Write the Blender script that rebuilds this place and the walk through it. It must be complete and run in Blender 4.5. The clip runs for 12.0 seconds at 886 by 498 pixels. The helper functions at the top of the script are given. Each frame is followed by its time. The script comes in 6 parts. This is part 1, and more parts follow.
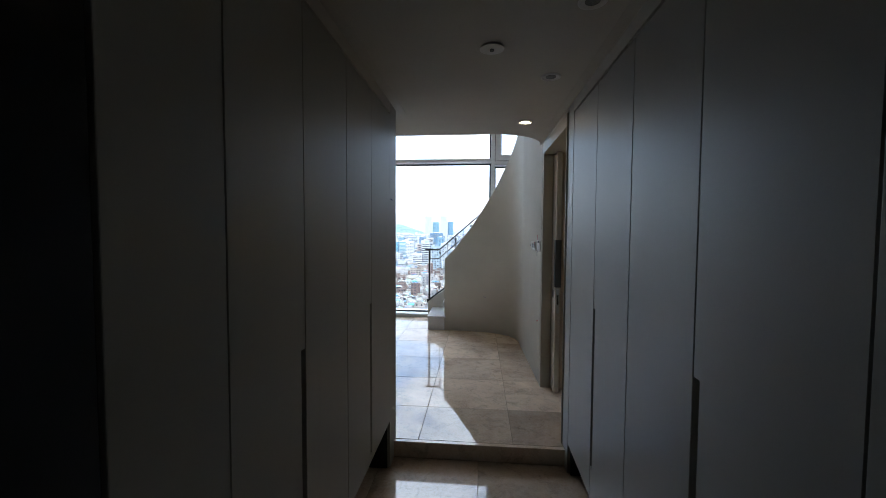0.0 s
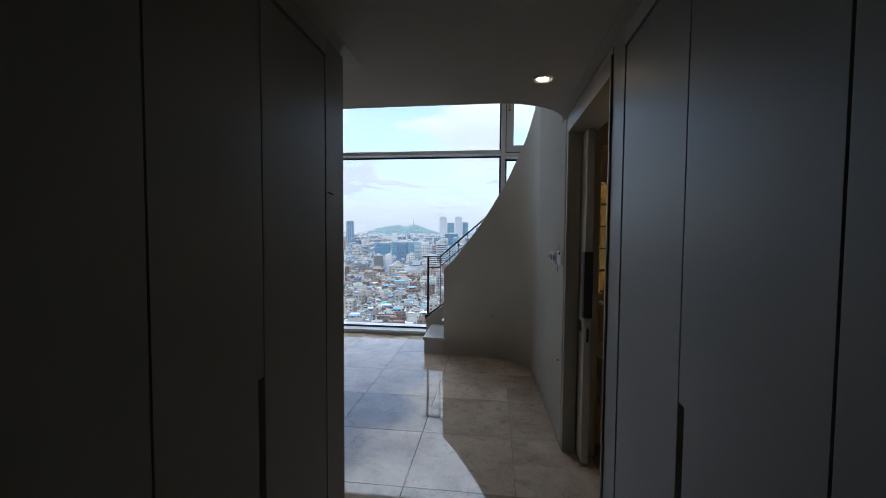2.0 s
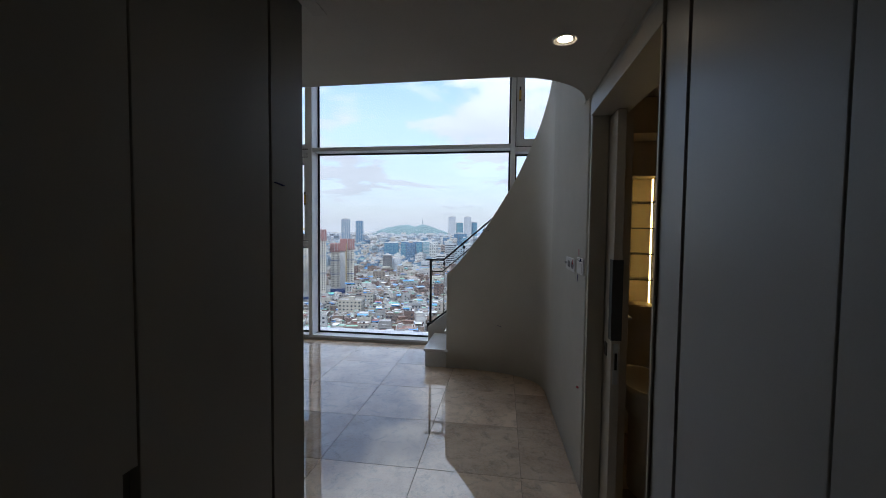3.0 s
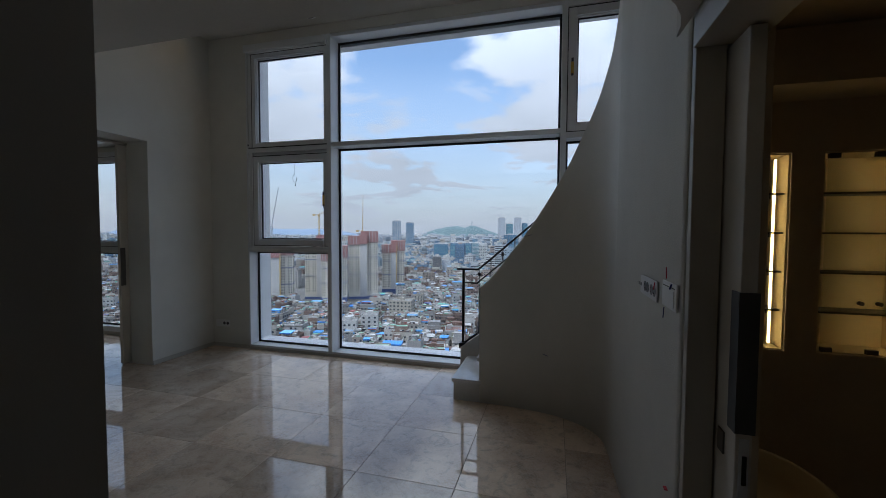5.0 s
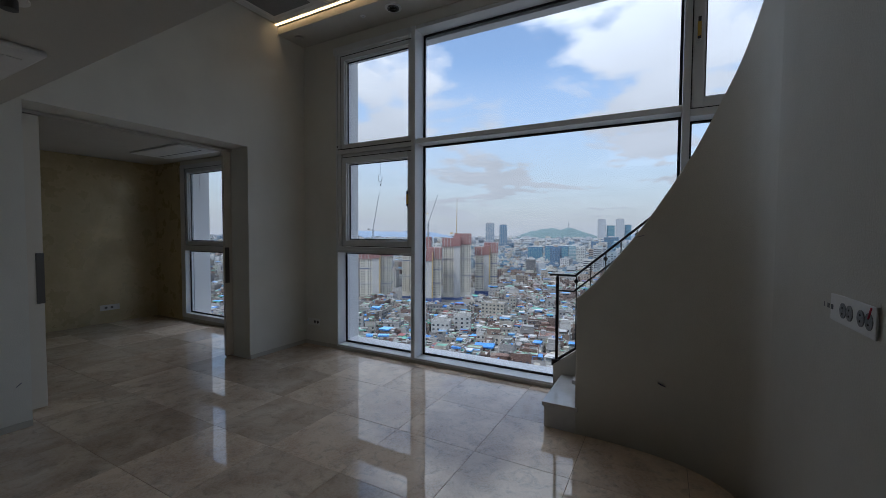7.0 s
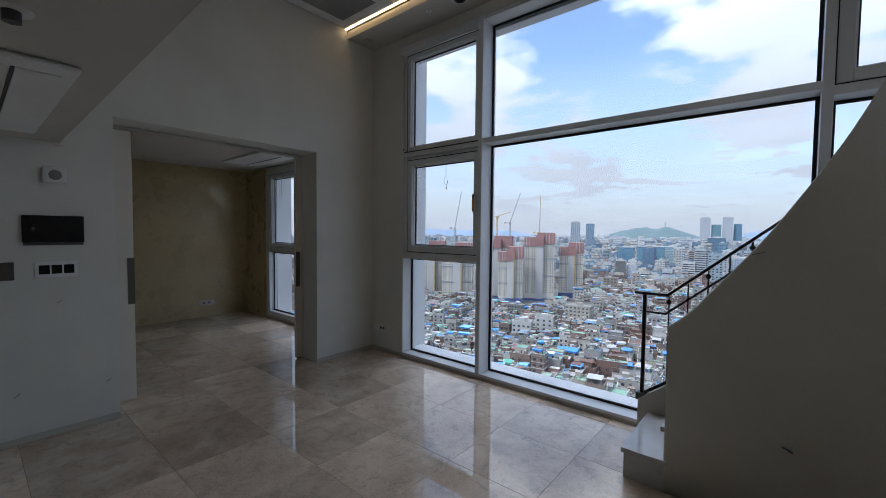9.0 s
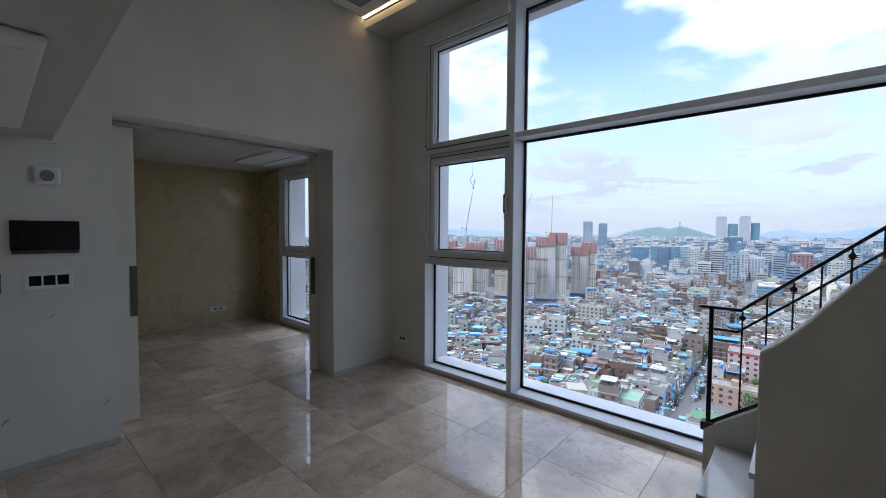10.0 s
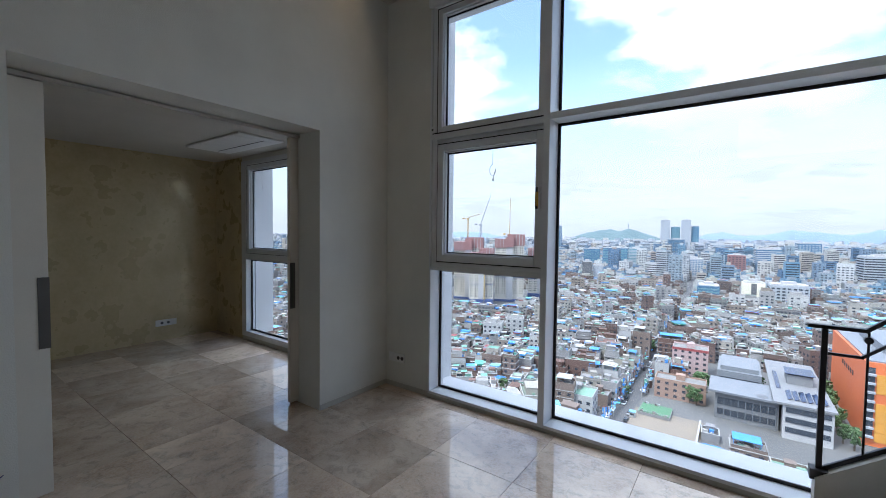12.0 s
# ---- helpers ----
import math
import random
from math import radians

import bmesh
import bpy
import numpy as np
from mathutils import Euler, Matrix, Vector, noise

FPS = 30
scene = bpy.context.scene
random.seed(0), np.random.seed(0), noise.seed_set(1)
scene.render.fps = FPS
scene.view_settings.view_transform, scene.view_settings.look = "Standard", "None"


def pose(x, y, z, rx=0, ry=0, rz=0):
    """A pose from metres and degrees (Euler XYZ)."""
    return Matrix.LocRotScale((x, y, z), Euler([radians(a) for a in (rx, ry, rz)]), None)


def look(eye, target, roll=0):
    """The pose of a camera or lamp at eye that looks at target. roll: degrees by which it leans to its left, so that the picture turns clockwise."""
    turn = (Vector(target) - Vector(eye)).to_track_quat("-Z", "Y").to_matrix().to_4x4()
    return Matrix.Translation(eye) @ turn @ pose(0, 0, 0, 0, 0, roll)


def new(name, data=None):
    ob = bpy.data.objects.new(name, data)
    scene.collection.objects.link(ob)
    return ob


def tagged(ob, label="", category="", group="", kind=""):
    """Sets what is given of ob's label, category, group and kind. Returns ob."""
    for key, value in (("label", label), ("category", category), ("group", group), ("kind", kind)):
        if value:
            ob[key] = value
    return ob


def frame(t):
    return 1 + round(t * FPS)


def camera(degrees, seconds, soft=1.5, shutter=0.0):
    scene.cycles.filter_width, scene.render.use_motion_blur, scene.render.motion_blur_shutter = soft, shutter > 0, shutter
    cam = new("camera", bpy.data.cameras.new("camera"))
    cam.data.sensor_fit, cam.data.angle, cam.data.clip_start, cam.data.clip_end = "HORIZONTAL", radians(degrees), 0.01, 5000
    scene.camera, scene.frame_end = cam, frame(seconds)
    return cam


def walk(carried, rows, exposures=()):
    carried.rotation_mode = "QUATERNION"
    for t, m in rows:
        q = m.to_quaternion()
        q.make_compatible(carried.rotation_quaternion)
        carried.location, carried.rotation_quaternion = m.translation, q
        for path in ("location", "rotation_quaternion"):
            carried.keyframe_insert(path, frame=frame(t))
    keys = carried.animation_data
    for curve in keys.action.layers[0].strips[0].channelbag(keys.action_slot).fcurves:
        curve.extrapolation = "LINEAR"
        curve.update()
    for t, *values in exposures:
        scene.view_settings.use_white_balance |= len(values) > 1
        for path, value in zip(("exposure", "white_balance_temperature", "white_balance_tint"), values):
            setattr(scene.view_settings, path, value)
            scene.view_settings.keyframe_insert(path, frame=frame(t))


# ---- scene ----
cam = camera(95.3, 12.0, soft=0.8)
PATH = [
    (0, (3.864, -6.024, 1.325), (3.688, -4.034, 1.231), 0.3),
    (0.5, (3.868, -5.829, 1.323), (3.675, -3.841, 1.23), 0.4),
    (1, (3.877, -5.606, 1.35), (3.664, -3.62, 1.258), 0.4),
    (1.5, (3.904, -5.377, 1.344), (3.672, -3.393, 1.249), 0.4),
    (2, (3.958, -5.123, 1.366), (3.709, -3.141, 1.275), 0.4),
    (2.5, (3.97, -4.947, 1.366), (3.703, -2.967, 1.277), 0.6),
    (3, (3.964, -4.715, 1.379), (3.672, -2.739, 1.287), 0.6),
    (5, (3.999, -3.975, 1.408), (3.468, -2.049, 1.32), 0.3),
    (5.5, (3.97, -3.805, 1.419), (3.341, -1.908, 1.333), 0.4),
    (6, (3.936, -3.718, 1.409), (3.211, -1.856, 1.329), 0.4),
    (6.5, (3.924, -3.659, 1.401), (3.079, -1.848, 1.322), 0.4),
    (7, (3.931, -3.612, 1.391), (2.975, -1.857, 1.312), 0.3),
    (9, (3.894, -3.27, 1.47), (2.607, -1.741, 1.382), 0.6),
    (9.5, (3.7, -3.191, 1.497), (2.388, -1.684, 1.406), 0.6),
    (10, (3.55, -3.099, 1.501), (2.222, -1.607, 1.414), 0.4),
    (10.5, (3.359, -2.993, 1.497), (2.022, -1.508, 1.406), 0.5),
    (11, (3.167, -2.893, 1.499), (1.838, -1.4, 1.411), 0.6),
    (11.5, (2.967, -2.86, 1.485), (1.684, -1.328, 1.4), 0.7),
    (12, (2.753, -2.867, 1.487), (1.581, -1.249, 1.408), 0.7),
]
walk(cam, [(t, look(eye, target, roll)) for t, eye, target, roll in PATH],
     exposures=[(0.0, 2.82, 6200, 9), (1.0, 2.2, 6000, 9), (3.0, 1.68, 6300, 11), (5.0, 1.19, 6100, 10), (7.0, 1.16, 6300, 11), (9.0, 1.52, 6200, 12), (10.5, 1.87, 6100, 13), (12.0, 2.02, 6120, 11)])

# ---- world, sun ----
world = bpy.data.worlds.new("sky_world")
scene.world = world
world.use_nodes = True
SUN_EL, SUN_AZ = radians(57), radians(205)   # azimuth clockwise from +y: high, behind the building

CLOUD_BIAS = (((-0.66, 1.28, 0.73), 0.48, -0.17), ((-0.56, 1.58, 0.7), 0.40, -0.15), ((-0.42, 1.9, 0.67), 0.42, -0.14), ((-0.8, 2.5, 0.57), 0.4, -0.10),
              ((-1.2, 1.5, 0.68), 0.5, 0.16), ((-0.86, 1.52, 0.7), 0.22, 0.12), ((-0.08, 1.68, 0.7), 0.42, 0.20), ((-0.9, 2.0, 0.64), 0.36, 0.16), ((0.28, 1.86, 0.68), 0.4, 0.15))


def build_world():
    nt = world.node_tree
    nt.nodes.clear()
    L = nt.links.new
    N = nt.nodes.new
    out = N("ShaderNodeOutputWorld")
    bg = N("ShaderNodeBackground")
    bg.inputs["Strength"].default_value = 0.13
    sky = N("ShaderNodeTexSky")
    sky.sky_type = "NISHITA"
    sky.sun_disc = False
    sky.sun_elevation, sky.sun_rotation = SUN_EL, SUN_AZ
    sky.air_density, sky.dust_density, sky.ozone_density = 1.0, 1.2, 1.2
    co = N("ShaderNodeTexCoord")
    sep = N("ShaderNodeSeparateXYZ")
    L(co.outputs["Generated"], sep.inputs[0])
    # the cloud layer is flat: directions are laid on a plane overhead
    up = N("ShaderNodeMath")
    up.operation = "MAXIMUM"
    up.inputs[1].default_value = 0.0
    L(sep.outputs["Z"], up.inputs[0])
    add = N("ShaderNodeMath")
    add.inputs[1].default_value = 0.16
    L(up.outputs[0], add.inputs[0])
    div = N("ShaderNodeVectorMath")
    div.operation = "DIVIDE"
    comb = N("ShaderNodeCombineXYZ")
    for i in range(3):
        L(add.outputs[0], comb.inputs[i])
    L(co.outputs["Generated"], div.inputs[0])
    L(comb.outputs[0], div.inputs[1])
    mp = N("ShaderNodeMapping")
    mp.inputs["Location"].default_value = (1.15, 4.6, 0)
    L(div.outputs[0], mp.inputs[0])
    n1 = N("ShaderNodeTexNoise")
    n1.inputs["Scale"].default_value, n1.inputs["Detail"].default_value, n1.inputs["Roughness"].default_value = 1.5, 10, 0.6
    n1.inputs["Distortion"].default_value = 0.3
    L(mp.outputs[0], n1.inputs["Vector"])
    ramp = N("ShaderNodeValToRGB")
    ramp.color_ramp.elements[0].position, ramp.color_ramp.elements[1].position = 0.42, 0.62
    ramp.color_ramp.elements[0].color, ramp.color_ramp.elements[1].color = (0.05, 0.05, 0.05, 1), (1, 1, 1, 1)
    # a wide clear gap between two banks of cloud
    boost = N("ShaderNodeMath")
    boost.operation = "MULTIPLY_ADD"
    boost.inputs[1].default_value, boost.inputs[2].default_value = 1.5, -0.25
    L(n1.outputs["Fac"], boost.inputs[0])
    prev = boost.outputs[0]
    wn = N("ShaderNodeTexNoise")
    wn.inputs["Scale"].default_value, wn.inputs["Detail"].default_value = 3.0, 6
    L(mp.outputs[0], wn.inputs["Vector"])
    ws = N("ShaderNodeVectorMath")
    ws.operation = "MULTIPLY_ADD"
    ws.inputs[1].default_value, ws.inputs[2].default_value = (0.6, 0.6, 0), (-0.3, -0.3, 0)
    L(wn.outputs["Color"], ws.inputs[0])
    warped = N("ShaderNodeVectorMath")
    L(div.outputs[0], warped.inputs[0])
    L(ws.outputs[0], warped.inputs[1])
    for centre, radius, amount in CLOUD_BIAS:
        dist = N("ShaderNodeVectorMath")
        dist.operation = "DISTANCE"
        dist.inputs[1].default_value = centre
        L(warped.outputs[0], dist.inputs[0])
        near = N("ShaderNodeMapRange")
        near.interpolation_type = "SMOOTHSTEP"
        near.inputs[1].default_value, near.inputs[2].default_value, near.inputs[3].default_value, near.inputs[4].default_value = 0.0, radius, amount, 0.0
        L(dist.outputs["Value"], near.inputs[0])
        plus = N("ShaderNodeMath")
        L(prev, plus.inputs[0])
        L(near.outputs[0], plus.inputs[1])
        prev = plus.outputs[0]
    L(prev, ramp.inputs[0])
    n2 = N("ShaderNodeTexNoise")
    n2.inputs["Scale"].default_value, n2.inputs["Detail"].default_value = 3.0, 7
    L(mp.outputs[0], n2.inputs["Vector"])
    shade = N("ShaderNodeMapRange")
    shade.inputs[1].default_value, shade.inputs[2].default_value = 0.3, 0.7
    shade.inputs[3].default_value, shade.inputs[4].default_value = 3.45, 3.9
    L(n2.outputs["Fac"], shade.inputs[0])
    tint = N("ShaderNodeVectorMath")
    tint.operation = "SCALE"
    tint.inputs[0].default_value = (0.93, 0.95, 1.05)
    # a cloudy sky is several times brighter overhead than at the horizon
    grad = N("ShaderNodeMath")
    grad.operation = "MULTIPLY_ADD"
    grad.inputs[1].default_value, grad.inputs[2].default_value = 4.9, 0.71
    sq = N("ShaderNodeMath")
    sq.operation = "POWER"
    sq.inputs[1].default_value = 2.4
    L(up.outputs[0], sq.inputs[0])
    L(sq.outputs[0], grad.inputs[0])
    both = N("ShaderNodeMath")
    both.operation = "MULTIPLY"
    L(grad.outputs[0], both.inputs[0])
    L(shade.outputs[0], both.inputs[1])
    L(both.outputs[0], tint.inputs["Scale"])
    # haze whitens the sky towards the horizon
    hz = N("ShaderNodeMapRange")
    hz.inputs[1].default_value, hz.inputs[2].default_value, hz.inputs[3].default_value, hz.inputs[4].default_value = 0.0, 0.40, 1.0, 0.0
    L(up.outputs[0], hz.inputs[0])
    mx = N("ShaderNodeMath")
    mx.operation = "MAXIMUM"
    L(ramp.outputs[0], mx.inputs[0])
    L(hz.outputs[0], mx.inputs[1])
    mix = N("ShaderNodeMix")
    mix.data_type = "RGBA"
    L(mx.outputs[0], mix.inputs["Factor"])
    L(sky.outputs[0], mix.inputs["A"])
    L(tint.outputs[0], mix.inputs["B"])
    L(mix.outputs["Result"], bg.inputs["Color"])
    L(bg.outputs[0], out.inputs[0])


build_world()
sun_data = bpy.data.lights.new("sun", "SUN")
sun_data.energy, sun_data.angle, sun_data.color = 1.25, radians(8), (1.0, 0.95, 0.88)
sun = new("sun", sun_data)
sun.matrix_world = look((0, 0, 0), (-math.sin(SUN_AZ) * math.cos(SUN_EL), -math.cos(SUN_AZ) * math.cos(SUN_EL), -math.sin(SUN_EL)))

# ---- materials ----


def material(name, color, rough=0.5, metal=0.0, second=None, scale=3.0, fine=60.0, bump=0.0, vary=0.0, spread=0.5,
             rough_var=0.0, coord="Object", spec=0.5):
    """A surface of two colours mixed by large stains and fine grain, with small relief; vary shifts the value from object to object."""
    m = bpy.data.materials.new(name)
    m.use_nodes = True
    nt = m.node_tree
    L, N = nt.links.new, nt.nodes.new
    b = nt.nodes["Principled BSDF"]
    b.inputs["Roughness"].default_value, b.inputs["Metallic"].default_value = rough, metal
    b.inputs["Specular IOR Level"].default_value = spec
    co = N("ShaderNodeTexCoord")
    vec = co.outputs[coord]
    info = N("ShaderNodeObjectInfo")
    if vary:
        mul = N("ShaderNodeMath")
        mul.operation = "MULTIPLY"
        mul.inputs[1].default_value = 37.0
        L(info.outputs["Random"], mul.inputs[0])
        sh = N("ShaderNodeVectorMath")
        L(vec, sh.inputs[0])
        L(mul.outputs[0], sh.inputs[1])
        vec = sh.outputs[0]
    big, small = N("ShaderNodeTexNoise"), N("ShaderNodeTexNoise")
    big.inputs["Scale"].default_value, big.inputs["Detail"].default_value, big.inputs["Roughness"].default_value = scale, 6, 0.6
    small.inputs["Scale"].default_value, small.inputs["Detail"].default_value = fine, 3
    L(vec, big.inputs["Vector"])
    L(vec, small.inputs["Vector"])
    mixer = N("ShaderNodeMath")
    mixer.operation = "MULTIPLY_ADD"
    mixer.inputs[1].default_value = 0.3
    L(small.outputs["Fac"], mixer.inputs[0])
    L(big.outputs["Fac"], mixer.inputs[2])
    ramp = N("ShaderNodeMapRange")
    ramp.inputs[1].default_value, ramp.inputs[2].default_value = 0.65 - spread / 2, 0.65 + spread / 2
    L(mixer.outputs[0], ramp.inputs[0])
    mix = N("ShaderNodeMix")
    mix.data_type = "RGBA"
    second = second or tuple(c * 0.86 for c in color)
    mix.inputs["A"].default_value, mix.inputs["B"].default_value = (*color, 1), (*second, 1)
    L(ramp.outputs[0], mix.inputs["Factor"])
    col = mix.outputs["Result"]
    if vary:
        hsv = N("ShaderNodeHueSaturation")
        mr = N("ShaderNodeMapRange")
        mr.inputs[3].default_value, mr.inputs[4].default_value = 1 - vary, 1 + vary
        L(info.outputs["Random"], mr.inputs[0])
        L(mr.outputs[0], hsv.inputs["Value"])
        L(col, hsv.inputs["Color"])
        col = hsv.outputs[0]
    L(col, b.inputs["Base Color"])
    if rough_var:
        rr = N("ShaderNodeMapRange")
        rr.inputs[1].default_value, rr.inputs[2].default_value = 0.35, 0.75
        rr.inputs[3].default_value, rr.inputs[4].default_value = max(0.02, rough - rough_var), rough + rough_var
        L(big.outputs["Fac"], rr.inputs[0])
        L(rr.outputs[0], b.inputs["Roughness"])
    if bump:
        bp = N("ShaderNodeBump")
        bp.inputs["Strength"].default_value, bp.inputs["Distance"].default_value = bump, 0.01
        L(mixer.outputs[0], bp.inputs["Height"])
        L(bp.outputs[0], b.inputs["Normal"])
    return m


def emitter(name, color, strength):
    m = bpy.data.materials.new(name)
    m.use_nodes = True
    b = m.node_tree.nodes["Principled BSDF"]
    b.inputs["Base Color"].default_value = (0.8, 0.8, 0.8, 1)
    b.inputs["Emission Color"].default_value = (*color, 1)
    b.inputs["Emission Strength"].default_value = strength
    return m


def glass_material(name, tint=(0.82, 0.86, 0.88)):
    """A thin pane: clear, with a faint mirror image."""
    m = bpy.data.materials.new(name)
    m.use_nodes = True
    nt = m.node_tree
    nt.nodes.remove(nt.nodes["Principled BSDF"])
    out = nt.nodes["Material Output"]
    a, g, mix, fr, pw, ad = (nt.nodes.new("ShaderNode" + k) for k in ("BsdfTransparent", "BsdfGlossy", "MixShader", "LayerWeight", "Math", "Math"))
    a.inputs[0].default_value = (*tint, 1)
    g.inputs["Roughness"].default_value = 0.0
    pw.operation, pw.inputs[1].default_value = "POWER", 4.0
    ad.operation, ad.inputs[1].default_value, ad.inputs[2].default_value = "MULTIPLY_ADD", 0.5, 0.025
    nt.links.new(fr.outputs["Facing"], pw.inputs[0])
    nt.links.new(pw.outputs[0], ad.inputs[0])
    nt.links.new(ad.outputs[0], mix.inputs[0])
    nt.links.new(a.outputs[0], mix.inputs[1])
    nt.links.new(g.outputs[0], mix.inputs[2])
    nt.links.new(mix.outputs[0], out.inputs[0])
    return m


PLASTER = material("limewash_plaster", (0.69, 0.672, 0.605), 0.8, second=(0.59, 0.572, 0.51), scale=1.6, fine=170, bump=0.5)
GOLD_PLASTER = material("olive_gold_plaster", (0.575, 0.472, 0.27), 0.36, second=(0.44, 0.353, 0.19), scale=3.5, fine=28, bump=0.11, rough_var=0.14, metal=0.15)
CEILING = material("ceiling_paint", (0.57, 0.54, 0.475), 0.85, scale=1.2, fine=120, bump=0.05)
LACQUER = material("satin_grey_lacquer", (0.37, 0.355, 0.315), 0.42, second=(0.335, 0.32, 0.28), scale=1.0, fine=260, bump=0.03, spec=0.38)
TRIM = material("grey_trim_paint", (0.50, 0.47, 0.405), 0.5, scale=1.5, fine=80)
# door frame paint, darkened for the shade on jambs turned from the window
FRAME_SHADED = material("taupe_frame_paint", (0.42, 0.375, 0.30), 0.5, scale=1.3, fine=150, bump=0.04)
DOORPAINT = material("pale_door_paint", (0.68, 0.63, 0.54), 0.5, scale=1.3, fine=150, bump=0.04)
ALU = material("white_coated_aluminium", (0.70, 0.71, 0.71), 0.35, scale=2, fine=200)
GASKET = material("black_rubber_gasket", (0.012, 0.012, 0.014), 0.6)


def stone_material(name):
    """Polished travertine: cloudy beige, brown streaks, fine dark pits and veins; each tile is cut from another place."""
    m = bpy.data.materials.new(name)
    m.use_nodes = True
    nt = m.node_tree
    L, N = nt.links.new, nt.nodes.new
    b = nt.nodes["Principled BSDF"]
    b.inputs["Specular IOR Level"].default_value = 1.0
    co, info = N("ShaderNodeTexCoord"), N("ShaderNodeObjectInfo")
    mul, sh = N("ShaderNodeMath"), N("ShaderNodeVectorMath")
    mul.operation, mul.inputs[1].default_value = "MULTIPLY", 41.0
    L(info.outputs["Random"], mul.inputs[0])
    L(co.outputs["Object"], sh.inputs[0])
    L(mul.outputs[0], sh.inputs[1])

    def tex(scale, detail, rough, distort=0.0):
        n = N("ShaderNodeTexNoise")
        n.inputs["Scale"].default_value, n.inputs["Detail"].default_value = scale, detail
        n.inputs["Roughness"].default_value, n.inputs["Distortion"].default_value = rough, distort
        L(sh.outputs[0], n.inputs["Vector"])
        return n.outputs["Fac"]

    def span(src, a, b2, c, d):
        r = N("ShaderNodeMapRange")
        for k, v in enumerate((a, b2, c, d)):
            r.inputs[k + 1].default_value = v
        L(src, r.inputs[0])
        return r.outputs[0]

    def blend(fac, ca, cb):
        x = N("ShaderNodeMix")
        x.data_type = "RGBA"
        L(fac, x.inputs["Factor"])
        for k, v in (("A", ca), ("B", cb)):
            if isinstance(v, tuple):
                x.inputs[k].default_value = (*v, 1)
            else:
                L(v, x.inputs[k])
        return x.outputs["Result"]
    cloud = tex(2.6, 8, 0.62, 0.6)
    fine = tex(11, 10, 0.66, 0.8)
    grain = tex(70, 4, 0.6)
    col = blend(span(cloud, 0.36, 0.64, 0, 1), (0.81, 0.645, 0.485), (0.54, 0.385, 0.268))
    col = blend(span(fine, 0.50, 0.74, 0, 0.7), col, (0.23, 0.18, 0.135))
    col = blend(span(grain, 0.42, 0.7, 0.25, 0), col, (0.88, 0.80, 0.68))
    hsv = N("ShaderNodeHueSaturation")
    L(span(info.outputs["Random"], 0, 1, 0.70, 1.16), hsv.inputs["Value"])
    L(col, hsv.inputs["Color"])
    L(hsv.outputs[0], b.inputs["Base Color"])
    L(span(fine, 0.4, 0.72, 0.012, 0.06), b.inputs["Roughness"])
    bp = N("ShaderNodeBump")
    bp.inputs["Strength"].default_value, bp.inputs["Distance"].default_value = 0.018, 0.004
    L(fine, bp.inputs["Height"])
    L(bp.outputs[0], b.inputs["Normal"])
    return m


TILE = stone_material("polished_travertine")
GROUT = material("grey_grout", (0.33, 0.27, 0.21), 0.9)
TREAD = material("polished_white_marble", (0.66, 0.65, 0.63), 0.1, second=(0.52, 0.51, 0.49), scale=3, fine=30)
STEEL = material("dark_bronze_metal", (0.035, 0.034, 0.036), 0.42, metal=0.6)
BLACK = material("black_glass", (0.008, 0.008, 0.009), 0.12)
DARKGREY = material("dark_grey_plastic", (0.06, 0.06, 0.062), 0.45)
WHITEPL = material("white_plastic", (0.77, 0.76, 0.73), 0.4)
GRILLE = material("grey_air_grille", (0.30, 0.30, 0.29), 0.7, second=(0.12, 0.12, 0.12), scale=120, fine=300)
HANDLE = material("dark_recessed_handle", (0.12, 0.112, 0.102), 0.4, metal=0.3)
EXTERIOR = material("white_exterior_coating", (0.78, 0.77, 0.76), 0.75, scale=1.5, fine=50, bump=0.1)
TAPE_BLUE = material("blue_marking_tape", (0.02, 0.03, 0.16), 0.6)
TAPE_RED = material("red_marking_tape", (0.6, 0.03, 0.06), 0.6)
TAPE_YEL = material("yellow_label_film", (0.65, 0.42, 0.08), 0.5)
BATHWALL = material("brown_bathroom_tile", (0.66, 0.55, 0.41), 0.45, second=(0.55, 0.45, 0.33), scale=3, fine=40)
NICHEWALL = material("cream_niche_lining", (0.68, 0.56, 0.36), 0.6)
CERAMIC = material("beige_stone_basin", (0.62, 0.53, 0.41), 0.35)
GLASS = glass_material("window_glass")
NICHEGLASS = glass_material("niche_glass", (0.9, 0.92, 0.88))
LED = emitter("led_strip_warm", (1.0, 0.70, 0.38), 1.5)
NICHE_LED = emitter("niche_led_warm", (1.0, 0.70, 0.32), 2.7)
SPOT = emitter("downlight_lamp", (1.0, 0.80, 0.55), 6)

# ---- helpers for meshes ----


def box(bm, x0, x1, y0, y1, z0, z1, bevel=0.0):
    vs = [bm.verts.new(c) for c in ((x0, y0, z0), (x1, y0, z0), (x1, y1, z0), (x0, y1, z0), (x0, y0, z1), (x1, y0, z1), (x1, y1, z1), (x0, y1, z1))]
    fs = [bm.faces.new([vs[i] for i in f]) for f in ((3, 2, 1, 0), (4, 5, 6, 7), (0, 1, 5, 4), (1, 2, 6, 5), (2, 3, 7, 6), (3, 0, 4, 7))]
    if bevel:
        bmesh.ops.bevel(bm, geom=list({e for f in fs for e in f.edges}), offset=bevel, segments=2, affect="EDGES", profile=0.5)
    return bm


def boxes(*dims, bevel=0.0):
    bm = bmesh.new()
    for d in dims:
        box(bm, *d, bevel=bevel)
    return bm


